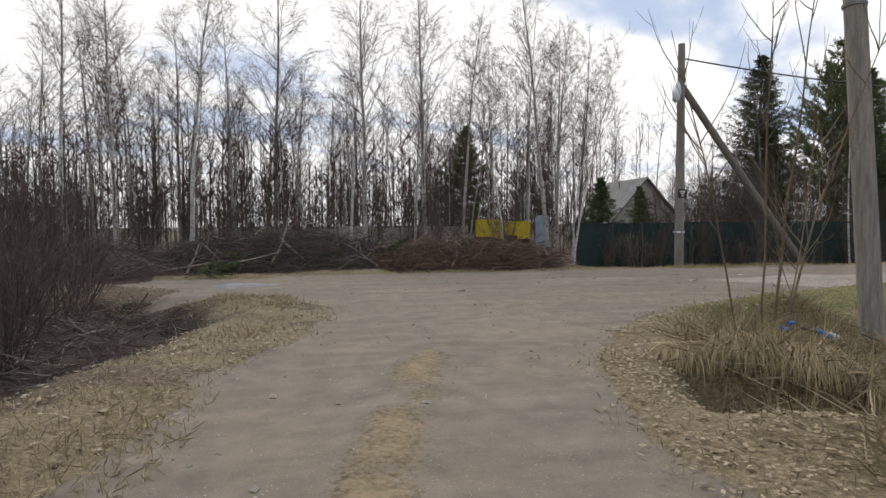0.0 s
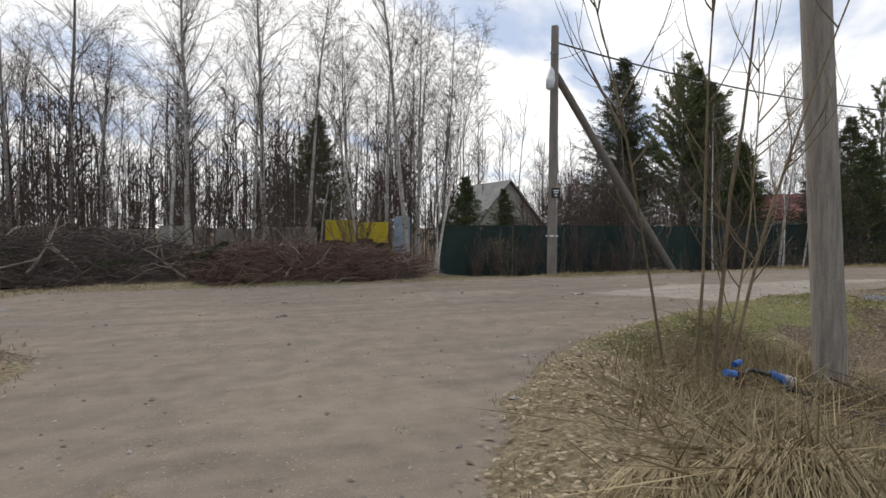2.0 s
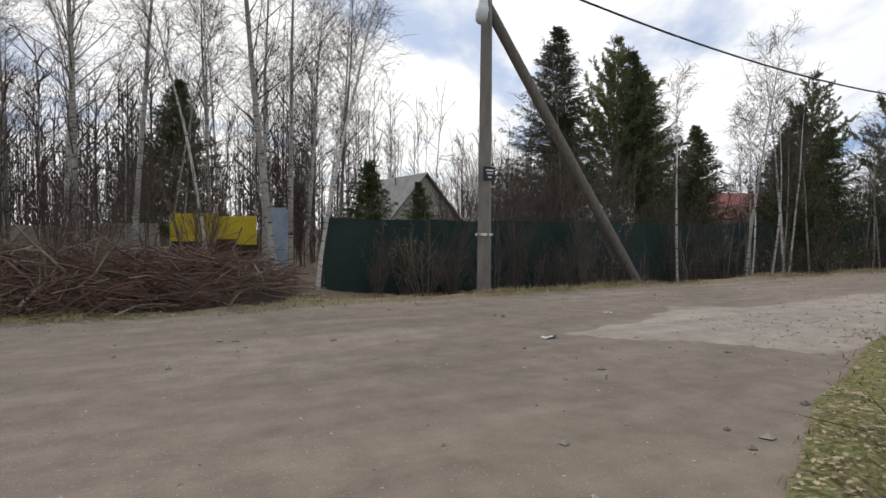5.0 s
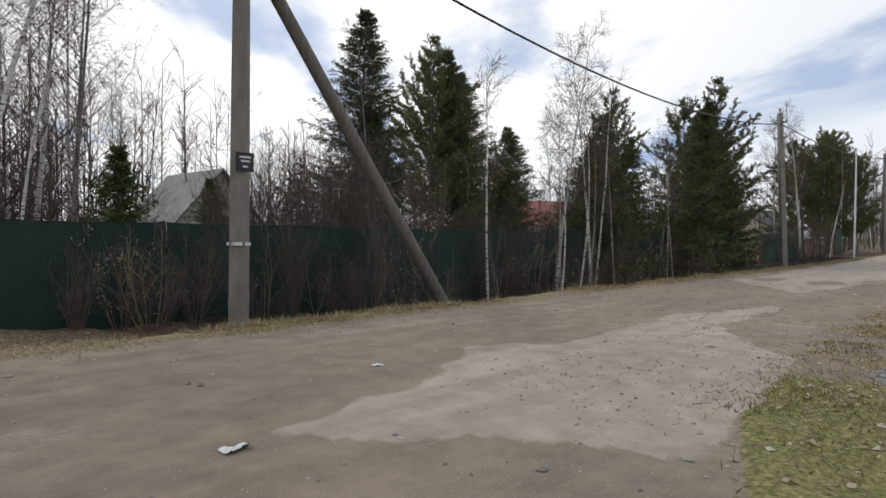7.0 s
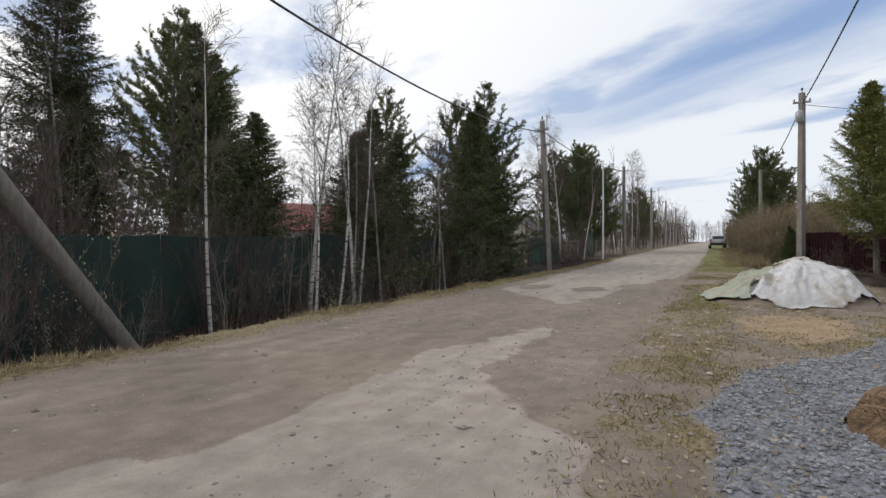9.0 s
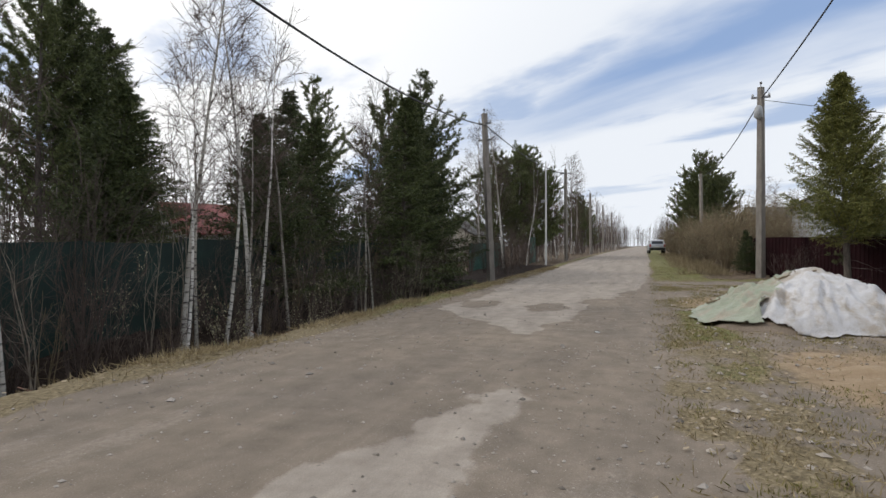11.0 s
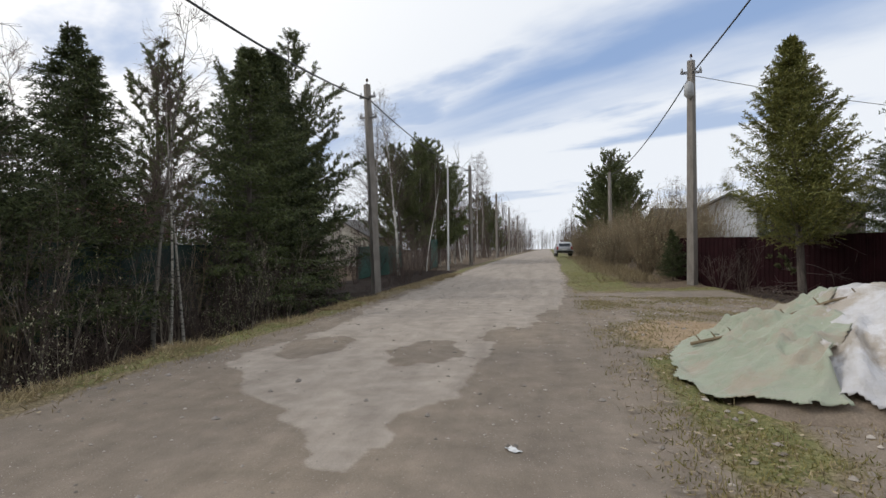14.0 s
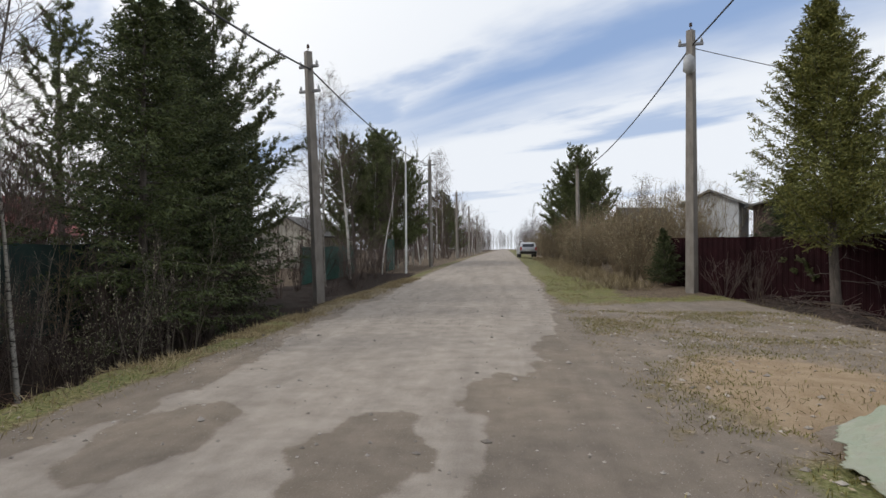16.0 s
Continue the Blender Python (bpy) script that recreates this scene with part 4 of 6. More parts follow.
# ---- near side: sapling by the pole, willow row, big spruce, hedge trees ----
sapling = thing("sapling", "bare grey-green sapling of several thin stems in dry grass", "shrub", (6.35, 6.85, lz(6.35, 6.85)))
for k, (dx, dy, wx, wy, ln, r) in enumerate(((0.05, 0, 0.02, 0.03, 5.6, 0.034), (0.13, -0.05, 0.16, -0.02, 5.0, 0.028), (-0.08, 0.03, -0.10, 0.05, 5.0, 0.026), (-0.35, 0.12, -0.17, 0.1, 4.6, 0.024), (0.2, 0.05, 0.22, 0.15, 3.8, 0.02))):
    b = Build()
    p = curve_pts((dx, dy, -0.15), (wx, wy, 1), ln, 9, 0.05, 0.06)
    tube(b, p, np.linspace(r * 0.72, 0.004, 9), 7)
    for s in range(11):
        q, d = along(p, rng.uniform(0.22, 0.92))
        p2 = curve_pts(q, unit(d + np.array([rng.normal() * 0.75, rng.normal() * 0.75, 0.0])), rng.uniform(0.5, 1.5), 6, 0.08, 0.22)
        tube(b, p2, np.linspace(0.009, 0.003, 6), 4)
        for _ in range(2):
            q3, d3 = along(p2, rng.uniform(0.3, 0.9))
            tube(b, curve_pts(q3, unit(d3 + rng.normal(size=3) * 0.5), 0.4, 4, 0.06, 0.2), np.linspace(0.004, 0.002, 4), 3)
    part("stem", b.mesh("sapling_stem", [M_TWIG2], True), sapling)
for k, (x, y) in enumerate(scatter(64, 41.5, 74, 4.0, 9.2, 0.75, 31, lambda x, y: y < 7.2 + 0.045 * (x - 41))):
    willows.at(k, x, y, random.Random(k).uniform(0.95, 1.25))
for k, (x, y) in enumerate(scatter(30, 70, 130, 3.5, 7.9, 1.3, 32)):
    willows.at(k, x, y, random.Random(k).uniform(0.8, 1.15))
big = plant("garden_spruce", spruce_meshes(7.3, 2.25, 0.2, 1.15, 0.12, M_FIR, 0.8, 0.1, 0.55), "yellow-green spruce with a bare lower trunk beside the maroon fence", "tree")
big.matrix_basis = pose(35.3, 4.4, lz(35.3, 4.4), -4.0, 0, 0)
for i, x, y, s in ((1, 36.5, 0.5, 0.95), (2, 42.5, 2.0, 0.8), (0, 44.0, -3, 0.8), (3, 41.5, 6.5, 0.62), (3, 25.6, 5.5, 0.5), (3, 22.8, 5.5, 0.42)):
    spruces.at(i, x, y, s)
for i, x, y, s in ((2, 71.0, 5.4, 1.3), (2, 73.2, 5.8, 1.15), (1, 75.0, 4.6, 1.1), (2, 78.0, 6.2, 1.0), (2, 69.0, 4.4, 1.0), (2, 37.9, 3.0, 0.5)):
    pines.at(i, x, y, s)
shrubs.at(2, 38.4, 5.7, 0.75)
shrubs.at(1, 37.6, 5.2, 0.6)
for k, (x, y) in enumerate(scatter(12, 46, 90, -14, 2, 3, 33)):
    birches.at(k, x, y, random.Random(k).uniform(0.5, 0.7))

# ---- poles and lines ----
def strip(pts, r, name, mat=M_CABLE, sides=5):
    b = Build()
    tube(b, pts, np.full(len(pts), r), sides)
    return b.mesh(name, [mat], True)


def sag(a, b, dip, k=22):
    t = np.linspace(0, 1, k)[:, None]
    p = np.array(a) * (1 - t) + np.array(b) * t
    p[:, 2] -= 4 * dip * (t * (1 - t))[:, 0]
    return p


def power_pole(name, x, y, top, width, label, lean=(0, 0), mat=M_CONC, round_=False, arms=(), caps=True):
    """A tapered pole with steel cross-arms and pin insulators."""
    z0 = lz(x, y)
    ob = thing(name, label, "power pole", (x, y, z0), group="power poles")
    h = top - z0
    b = Build()
    a = [np.array([0, 0, -0.4]), np.array([lean[0] * 0.5, lean[1] * 0.5, h * 0.5]), np.array([lean[0], lean[1], h])]
    tube(b, a, [width * (0.5 if round_ else 0.68), width * (0.45 if round_ else 0.6), width * (0.4 if round_ else 0.48)], 12 if round_ else 4, cap=True)
    part("shaft", b.mesh("pole_shaft", [mat], round_), ob)
    for d, half, turn in arms:
        q = Vector((lean[0] * (1 - d / h), lean[1] * (1 - d / h), h - d))
        part("cross_arm", bevel_box("cross_arm", (-half, -0.04, -0.04), (half, 0.04, 0.04), M_STEEL, 0.008, Matrix.Translation(q) @ pose(0, 0, 0, 0, 0, turn)), ob)
        for s in (-1, 1):
            ib = Build()
            e = q + Matrix.Rotation(radians(turn), 3, "Z") @ Vector((s * (half - 0.05), 0, 0))
            tube(ib, [e + Vector((0, 0, z)) for z in (0.0, 0.05, 0.06, 0.11, 0.12, 0.17)], [0.012, 0.012, 0.04, 0.045, 0.03, 0.02], 8, cap=True)
            part("insulator", ib.mesh("insulator", [M_LAMP], True), ob)
    if caps:
        cb = Build()
        tube(cb, [(lean[0], lean[1], h), (lean[0], lean[1], h + 0.16)], [0.012, 0.012], 6)
        tube(cb, [(lean[0], lean[1], h + 0.12), (lean[0], lean[1], h + 0.22)], [0.045, 0.035], 8, cap=True)
        part("top_insulator", cb.mesh("top_insulator", [M_BROWNM], True), ob)
    return ob


p0 = power_pole("wooden_pole", 7.72, 6.57, 8.6, 0.31, "thick weathered grey wooden pole in dry grass", (-0.55, 0.25), M_POLE, True, caps=False)
for z in (4.6, 4.75):
    bb = Build()
    tube(bb, [(-0.55 * z / 8.8, 0.25 * z / 8.8, z), (-0.55 * z / 8.8, 0.25 * z / 8.8, z + 0.04)], [0.152, 0.152], 16, cap=True)
    part("wire_band", bb.mesh("wire_band", [M_STEEL], True), p0)
p1 = power_pole("braced_pole", 10.8, 17.2, 6.95, 0.25, "grey concrete pole with a diagonal brace and a street lamp", (0.05, 0.0), caps=False)
bb = Build()
tube(bb, [(4.95, 0.26, -0.35), (2.55, 0.18, 2.75), (0.14, 0.12, 5.95)], [0.135, 0.125, 0.11], 10, cap=True)
part("brace", bb.mesh("brace", [M_BRACE], True), p1, "dark weathered diagonal brace")
part("sign_plate", bevel_box("sign_plate", (-0.14, -0.20, 2.38), (0.14, -0.17, 2.66), M_BLACK, 0.01), p1, "small black plate")
for z, w in ((2.59, 0.09), (2.53, 0.07), (2.45, 0.04)):
    part("plate_bar", bevel_box("plate_bar", (-w, -0.206, z - 0.015), (w, -0.201, z + 0.015), M_PAPER, 0.002), p1, "white bar")
part("paint_mark", bevel_box("paint_mark", (-0.128, -0.138, 1.28), (0.128, 0.138, 1.33), M_PAPER, 0.002), p1, "pale painted ring")
lb = Build()
tube(lb, [(-0.1, -0.1, 5.75), (-0.25, -0.3, 5.75), (-0.3, -0.42, 5.6)], [0.02, 0.02, 0.02], 6)
part("lamp_bracket", lb.mesh("lamp_bracket", [M_STEEL], True), p1)
lb = Build()
tube(lb, [(-0.22, -0.28, 5.98), (-0.28, -0.36, 5.85), (-0.36, -0.46, 5.6), (-0.44, -0.56, 5.36), (-0.46, -0.58, 5.30)], [0.03, 0.09, 0.13, 0.11, 0.03], 10, cap=True)
part("lamp_head", lb.mesh("lamp_head", [M_LAMP], True), p1, "pale grey street lamp")
for z in (6.45, 5.9):
    bb = Build()
    tube(bb, [(0.04, 0, z), (0.04, 0, z + 0.05)], [0.15, 0.15], 4, cap=True)
    part("clamp_band", bb.mesh("clamp_band", [M_STEEL]), p1)
p2 = power_pole("line_pole", 38.5, 17.2, 7.25, 0.27, "grey concrete pole with two steel cross-arms on the verge", (0.15, 0.4), arms=((0.45, 0.33, 75), (1.2, 0.36, 75)))
p3 = power_pole("lamp_pole", 39.1, 6.35, 7.6, 0.27, "grey concrete pole with a cross-arm and lamp beside willow bushes", (0.0, 0.02), arms=((0.4, 0.34, 80),))
lb = Build()
tube(lb, [(-0.22, 0.12, 6.8), (-0.24, 0.14, 6.7), (-0.24, 0.14, 6.35), (-0.22, 0.12, 6.25)], [0.05, 0.15, 0.17, 0.06], 12, cap=True)
part("lamp_head", lb.mesh("lamp_head", [M_LAMP], True), p3, "pale grey lamp housing")
for x, y, h, a in ((66.5, 17.4, 8.2, ((0.4, 0.5, 80),)), (94, 17.6, 8.4, ((0.4, 0.5, 80),)), (122, 17.8, 8.6, ()), (150, 17.8, 8.7, ()), (67, 6.2, 7.4, ()), (95, 6.0, 7.6, ())):
    power_pole("line_pole", x, y, h, 0.26, "distant slim grey power pole along the road", (0.05, 0.1), arms=a)
tp = thing("slim_post", "thin pale post at the end of the verge", "post", (56.3, 17.6, lz(56.3, 17.6)))
bb = Build()
tube(bb, [(0, 0, -0.2), (0.02, 0, 3), (0, 0.03, 7.6)], [0.07, 0.06, 0.045], 8, cap=True)
part("shaft", bb.mesh("post_shaft", [M_PAPER], True), tp)


def cable(name, a, b, dip, r, label="black overhead cable between poles"):
    tagged(new(name, strip(sag(a, b, dip), r, name)), label, "cable", "overhead cables")


cable("overhead_cable", (10.85, 17.2, 6.5), (38.6, 17.5, 6.7), 1.0, 0.026)
cable("overhead_cable", (38.6, 17.5, 6.7), (66.5, 17.4, 7.8), 0.5, 0.024)
cable("overhead_cable", (7.2, 6.82, 8.3), (39.1, 6.35, 7.15), 0.45, 0.024)
cable("overhead_cable", (39.1, 6.35, 7.15), (67, 6.2, 7.2), 0.6, 0.024)
cable("service_wire", (39.1, 6.35, 7.1), (45, -8, 6.3), 0.2, 0.012, "thin wire from the pole to a house")
cable("service_wire", (67, 6.2, 6.8), (90, -10, 5.0), 0.5, 0.012, "thin wire from the pole to a house")

# ---- fences ----
def net_fence(x0, y0, x1, y1, top, mat, name, label, step=2.5):
    n = max(1, round(math.hypot(x1 - x0, y1 - y0) / step))
    ob = thing(name, label, "fence", (x0, y0, 0), math.degrees(math.atan2(y1 - y0, x1 - x0)))
    L = math.hypot(x1 - x0, y1 - y0)
    for k in range(n + 1):
        x, y = x0 + (x1 - x0) * k / n, y0 + (y1 - y0) * k / n
        b = Build()
        tube(b, [(L * k / n, 0.05, lz(x, y) - 0.2), (L * k / n, 0.05, top + lz(x, 14) + 0.02)], [0.03, 0.03], 8, cap=True)
        part("post", b.mesh("fence_post", [M_BLACK], True), ob)
    for k in range(n):
        b = Build()
        m, q = 14, 7
        u = np.linspace(L * k / n + 0.02, L * (k + 1) / n - 0.02, m)
        t = np.linspace(0, 1, q)
        uu, tt = np.meshgrid(u, t, indexing="ij")
        xx, yy = x0 + (x1 - x0) * uu / L, y0 + (y1 - y0) * uu / L
        z0, z1 = land(xx, yy) - 0.03, top + land(xx, 14.0) - 0.03 * np.sin((uu - u[0]) / (u[-1] - u[0]) * np.pi)
        w = 0.03 * (fbm(uu * 1.6 + 9 * k, tt * 3, 5) - 0.5)
        i, j = np.meshgrid(np.arange(m - 1), np.arange(q - 1), indexing="ij")
        f = (i * q + j).ravel()
        v = np.stack([uu, w, z0 + (z1 - z0) * tt], -1)
        b.add(v, np.stack([f, f + q, f + q + 1, f + 1], -1))
        b.add(v + np.array([0, 0.012, 0]), np.stack([f, f + 1, f + q + 1, f + q], -1))
        part("net_panel", b.mesh("net_panel", [mat], True), ob)
    return ob


net_fence(7.8, 18.35, 22.4, 19.6, 1.33, M_NET, "net_fence", "dark green shade-net fence on thin posts behind shrubs")
net_fence(22.4, 19.6, 38.0, 20.3, 1.42, M_NET, "net_fence", "dark green shade-net fence half hidden by conifers")
net_fence(46.0, 20.4, 55.0, 20.4, 1.35, M_GREENP, "sheet_fence", "green sheet fence beyond the pole")


def ribbed_fence(x0, y0, x1, y1, top, mat, name, label, pitch=0.2, base=None, panel=1.15, cat="fence"):
    """Profiled steel sheets on posts: each sheet with real trapezoid ribs."""
    L = math.hypot(x1 - x0, y1 - y0)
    ob = thing(name, label, cat, (x0, y0, 0), math.degrees(math.atan2(y1 - y0, x1 - x0)))
    n = max(1, round(L / panel))
    for k in range(n):
        a, c = L * k / n, L * (k + 1) / n - 0.004
        xm, ym = x0 + (x1 - x0) * (k + 0.5) / n, y0 + (y1 - y0) * (k + 0.5) / n
        z0 = lz(xm, ym) + (0.04 if base is None else base)
        z1 = lz(xm, 12) + top + 0.012 * rng.normal()
        ribs = max(1, round((c - a) / pitch))
        w = (c - a) / ribs
        u, d = [], []
        for r in range(ribs):
            for f, q in ((0, 0), (0.3, 0), (0.42, 0.022), (0.78, 0.022), (0.9, 0)):
                u.append(a + (r + f) * w)
                d.append(q)
        u.append(c)
        d.append(0)
        u, d = np.array(u), np.array(d)
        m = len(u)
        b = Build()
        for off, flip in ((0, False), (0.006, True)):
            lo = np.stack([u, -d + off, np.full(m, z0)], -1)
            hi = np.stack([u, -d + off, np.full(m, z1)], -1)
            i = np.arange(m - 1)
            f = np.stack([i, i + 1, i + 1 + m, i + m], -1)
            b.add(np.concatenate([lo, hi]), f[:, ::-1] if flip else f)
        part("sheet", b.mesh("fence_sheet", [mat]), ob)
        part("post", bevel_box("fence_post", (a - 0.03, 0.02, lz(xm, ym) - 0.2), (a + 0.03, 0.08, z1 - 0.03), M_BLACK, 0.004), ob)
    return ob


ribbed_fence(42.5, 6.2, 39.0, 4.5, 1.62, M_MAROON, "maroon_fence", "dark maroon profiled-sheet fence")
ribbed_fence(39.0, 4.5, 33.5, 2.3, 1.62, M_MAROON, "maroon_fence", "dark maroon profiled-sheet fence behind the garden spruce")
ribbed_fence(33.5, 2.3, 22.0, -2.2, 1.75, M_MAROON, "maroon_fence", "dark maroon profiled-sheet fence beside the yard")
ribbed_fence(57.5, 19.0, 61.0, 19.2, 1.75, M_GREENP, "green_gate", "bright green sheet gate by the road", cat="gate")

# yellow panel, rusty sheets below it, blue-grey board and low grey slabs
yf = thing("yellow_fence", "yellow painted sheet fence with rusty lower boards", "fence", (5.45, 23.9, 0), math.degrees(math.atan2(-2.04, 1.77)))
for k, (a, c, z0, z1) in enumerate(((0, 0.9, 0.78, 1.5), (0.905, 1.45, 0.72, 1.5), (1.455, 2.1, 0.85, 1.42), (2.105, 2.7, 0.72, 1.42))):
    part("yellow_sheet", bevel_box("yellow_sheet", (a, -0.012, z0), (c, 0.012, z1), M_YELLOW, 0.004), yf)
    part("lower_board", bevel_box("lower_board", (a, 0.02, 0.1), (c, 0.05, z0 + 0.2), M_BROWNM, 0.006), yf, "rusty dark board")
bp = thing("blue_grey_board", "tall blue-grey weathered board against birch stems", "board", (7.76, 22.0, lz(7.76, 22.0)), -20)
part("board", bevel_box("board", (-0.27, -0.03, -0.1), (0.27, 0.03, 1.7), M_BLUEG, 0.05), bp)
for k in range(4):
    x, y = 5.2 - 1.9 * k, 24.4 + 1.05 * k
    s = thing("grey_slab", "low grey concrete slab half buried in brush", "slab", (x, y, lz(x, y)), 151 + rng.normal() * 2, group="grey slabs")
    part("slab", bevel_box("slab", (0, -0.07, 0.1), (1.85, 0.07, 0.98 + rng.normal() * 0.04), M_SLAB, 0.03), s)


# ---- houses ----
def gabled_house(name, label, x, y, turn, w, d, wall_h, roof_h, wall, roof, over=0.35, windows=(), z=None):
    z = lz(x, y) if z is None else z
    ob = thing(name, label, "house", (x, y, z), turn)
    b = Build()
    box(b, (-w / 2, -d / 2, -0.2), (w / 2, d / 2, wall_h))
    for s in (-1, 1):
        yy = s * d / 2
        b.add([(-w / 2, yy, wall_h), (w / 2, yy, wall_h), (0, yy, wall_h + roof_h)], [(0, 1, 2) if s < 0 else (0, 2, 1)])
    part("wall", b.mesh("house_wall", [wall]), ob)
    for s in (-1, 1):
        b = Build()
        k = roof_h / (w / 2)
        xo = w / 2 + over
        zo = wall_h - over * k
        v = [(0, -d / 2 - over, wall_h + roof_h + 0.02), (0, d / 2 + over, wall_h + roof_h + 0.02), (s * xo, d / 2 + over, zo + 0.02), (s * xo, -d / 2 - over, zo + 0.02)]
        v += [(p[0], p[1], p[2] + 0.1) for p in v]
        f = [(0, 1, 2, 3), (7, 6, 5, 4), (0, 4, 5, 1), (1, 5, 6, 2), (2, 6, 7, 3), (3, 7, 4, 0)]
        b.add(v, f if s < 0 else [q[::-1] for q in f])
        part("roof", b.mesh("house_roof", [roof]), ob)
    for wx, wy, wz, ww, wh, face in windows:
        m = pose(wx, wy, wz, 0, 0, face)
        fr = Build()
        for lo, hi in (((-ww / 2, -0.05, 0), (-ww / 2 + 0.07, 0.03, wh)), ((ww / 2 - 0.07, -0.05, 0), (ww / 2, 0.03, wh)), ((-ww / 2, -0.05, 0), (ww / 2, 0.03, 0.07)), ((-ww / 2, -0.05, wh - 0.07), (ww / 2, 0.03, wh)), ((-0.025, -0.05, 0), (0.025, 0.03, wh))):
            box(fr, lo, hi, 0, m)
        win = part("window", fr.mesh("window_frame", [M_WHITE]), ob)
        part("pane", bevel_box("pane", (-ww / 2 + 0.05, -0.02, 0.05), (ww / 2 - 0.05, 0.01, wh - 0.05), M_GLASS, 0.002, m), win, "dark window pane")
    return ob


gabled_house("beige_house", "beige gabled house behind the fence and birches", 20.3, 42.0, 3, 6.0, 6.0, 1.3, 3.4, M_WALL, M_GREYROOF, windows=((0, -3.0, 1.6, 0.8, 0.9, 0),))
gabled_house("red_roofed_house", "white house with a red metal roof beyond the conifers", 48.0, 39.0, 62, 6.0, 9.0, 2.4, 1.9, M_WHITE, M_REDROOF, windows=((-0.8, -4.5, 2.2, 0.8, 1.0, 0), (0.9, -4.5, 2.2, 0.8, 1.0, 0)))
gabled_house("white_house", "white house with a brown side wall behind the maroon fence", 54.8, 0.3, 60, 2.6, 3.0, 3.5, 0.6, M_WHITE, M_GREYROOF, windows=((-1.32, 0.3, 2.3, 0.8, 1.0, -90), (0, -1.52, 2.3, 0.8, 1.0, 0)))
gabled_house("brown_house", "dark brown plank house behind the fence", 53.0, -3.2, 60, 4.0, 3.0, 3.3, 0.5, M_BROWN, M_GREYROOF)
gabled_house("far_cottage", "grey cottage roof above the willow bushes", 76.0, -0.5, 15, 3.6, 4, 2.8, 1.7, M_BROWN, M_GREYROOF)
gabled_house("verge_cottage", "pale cottage behind the green fence", 66.0, 27.0, 80, 5, 6, 2.4, 1.3, M_WALL, M_GREYROOF)


# ---- brush heaps ----
def brush_heap(name, label, x0, x1, y0, y1, h, n, mats, seed, stick=(0.6, 2.2), flat=0.5, turn=None):
    """A heap of cut branches: hundreds of crossing sticks over a low mound."""
    r, b = random.Random(seed), Build()
    cx, cy, ax, ay = (x0 + x1) / 2, (y0 + y1) / 2, (x1 - x0) / 2, (y1 - y0) / 2
    z0 = lz(cx, cy)
    for _ in range(n):
        while True:
            u, v = r.uniform(-1, 1), r.uniform(-1, 1)
            if u * u * u * u + v * v < 1:
                break
        top = h * (1 - v * v) * (1 - u ** 4) * (0.65 + 0.7 * float(fbm(np.float64(u * ax * 0.8 + seed), np.float64(v), seed)))
        z = z0 + top * (1 - r.random() ** 2 * 0.9)
        a = r.uniform(0, 6.283) if turn is None else turn + r.gauss(0, 0.35)
        ln = r.uniform(*stick)
        p = curve_pts((u * ax, v * ay, z), (math.cos(a), math.sin(a), r.gauss(0, 0.22)), ln, 5, 0.2)
        p -= (p[-1] - p[0]) * 0.5
        p[:, 2] = np.maximum(p[:, 2], z0 - 0.05)
        rad = r.choice((0.004, 0.005, 0.007, 0.009, 0.015))
        tube(b, p, np.linspace(rad, rad * 0.35, 5), 3, 0 if r.random() < 0.9 else 1)
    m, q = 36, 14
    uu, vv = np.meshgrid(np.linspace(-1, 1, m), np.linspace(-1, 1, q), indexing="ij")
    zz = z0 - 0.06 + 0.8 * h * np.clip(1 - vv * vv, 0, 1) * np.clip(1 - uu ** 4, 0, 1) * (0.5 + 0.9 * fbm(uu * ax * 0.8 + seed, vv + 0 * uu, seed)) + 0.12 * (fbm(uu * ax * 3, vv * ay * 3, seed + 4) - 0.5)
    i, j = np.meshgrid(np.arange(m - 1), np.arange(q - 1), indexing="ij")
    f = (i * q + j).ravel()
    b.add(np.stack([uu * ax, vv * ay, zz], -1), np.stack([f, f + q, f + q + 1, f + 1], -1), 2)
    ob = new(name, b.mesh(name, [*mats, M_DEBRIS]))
    ob.location = (cx, cy, 0)
    tagged(ob, label, "brush heap", "brush heaps", "stuff")


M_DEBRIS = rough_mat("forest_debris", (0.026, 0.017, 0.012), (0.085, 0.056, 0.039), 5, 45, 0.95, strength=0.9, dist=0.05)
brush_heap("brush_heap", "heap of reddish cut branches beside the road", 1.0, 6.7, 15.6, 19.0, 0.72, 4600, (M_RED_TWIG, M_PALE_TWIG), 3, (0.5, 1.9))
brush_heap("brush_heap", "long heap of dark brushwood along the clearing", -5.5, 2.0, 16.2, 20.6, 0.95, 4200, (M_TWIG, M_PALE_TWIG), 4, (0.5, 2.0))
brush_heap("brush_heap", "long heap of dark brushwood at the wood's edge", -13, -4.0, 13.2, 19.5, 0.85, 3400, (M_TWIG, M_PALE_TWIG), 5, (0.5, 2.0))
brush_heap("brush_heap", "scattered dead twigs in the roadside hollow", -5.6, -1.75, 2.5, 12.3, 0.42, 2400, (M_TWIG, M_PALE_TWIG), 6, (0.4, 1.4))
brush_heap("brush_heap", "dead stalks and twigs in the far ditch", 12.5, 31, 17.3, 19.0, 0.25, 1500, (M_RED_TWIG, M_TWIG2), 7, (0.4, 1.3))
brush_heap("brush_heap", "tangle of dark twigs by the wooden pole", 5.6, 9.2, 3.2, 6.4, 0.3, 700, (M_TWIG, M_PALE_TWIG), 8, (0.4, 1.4))
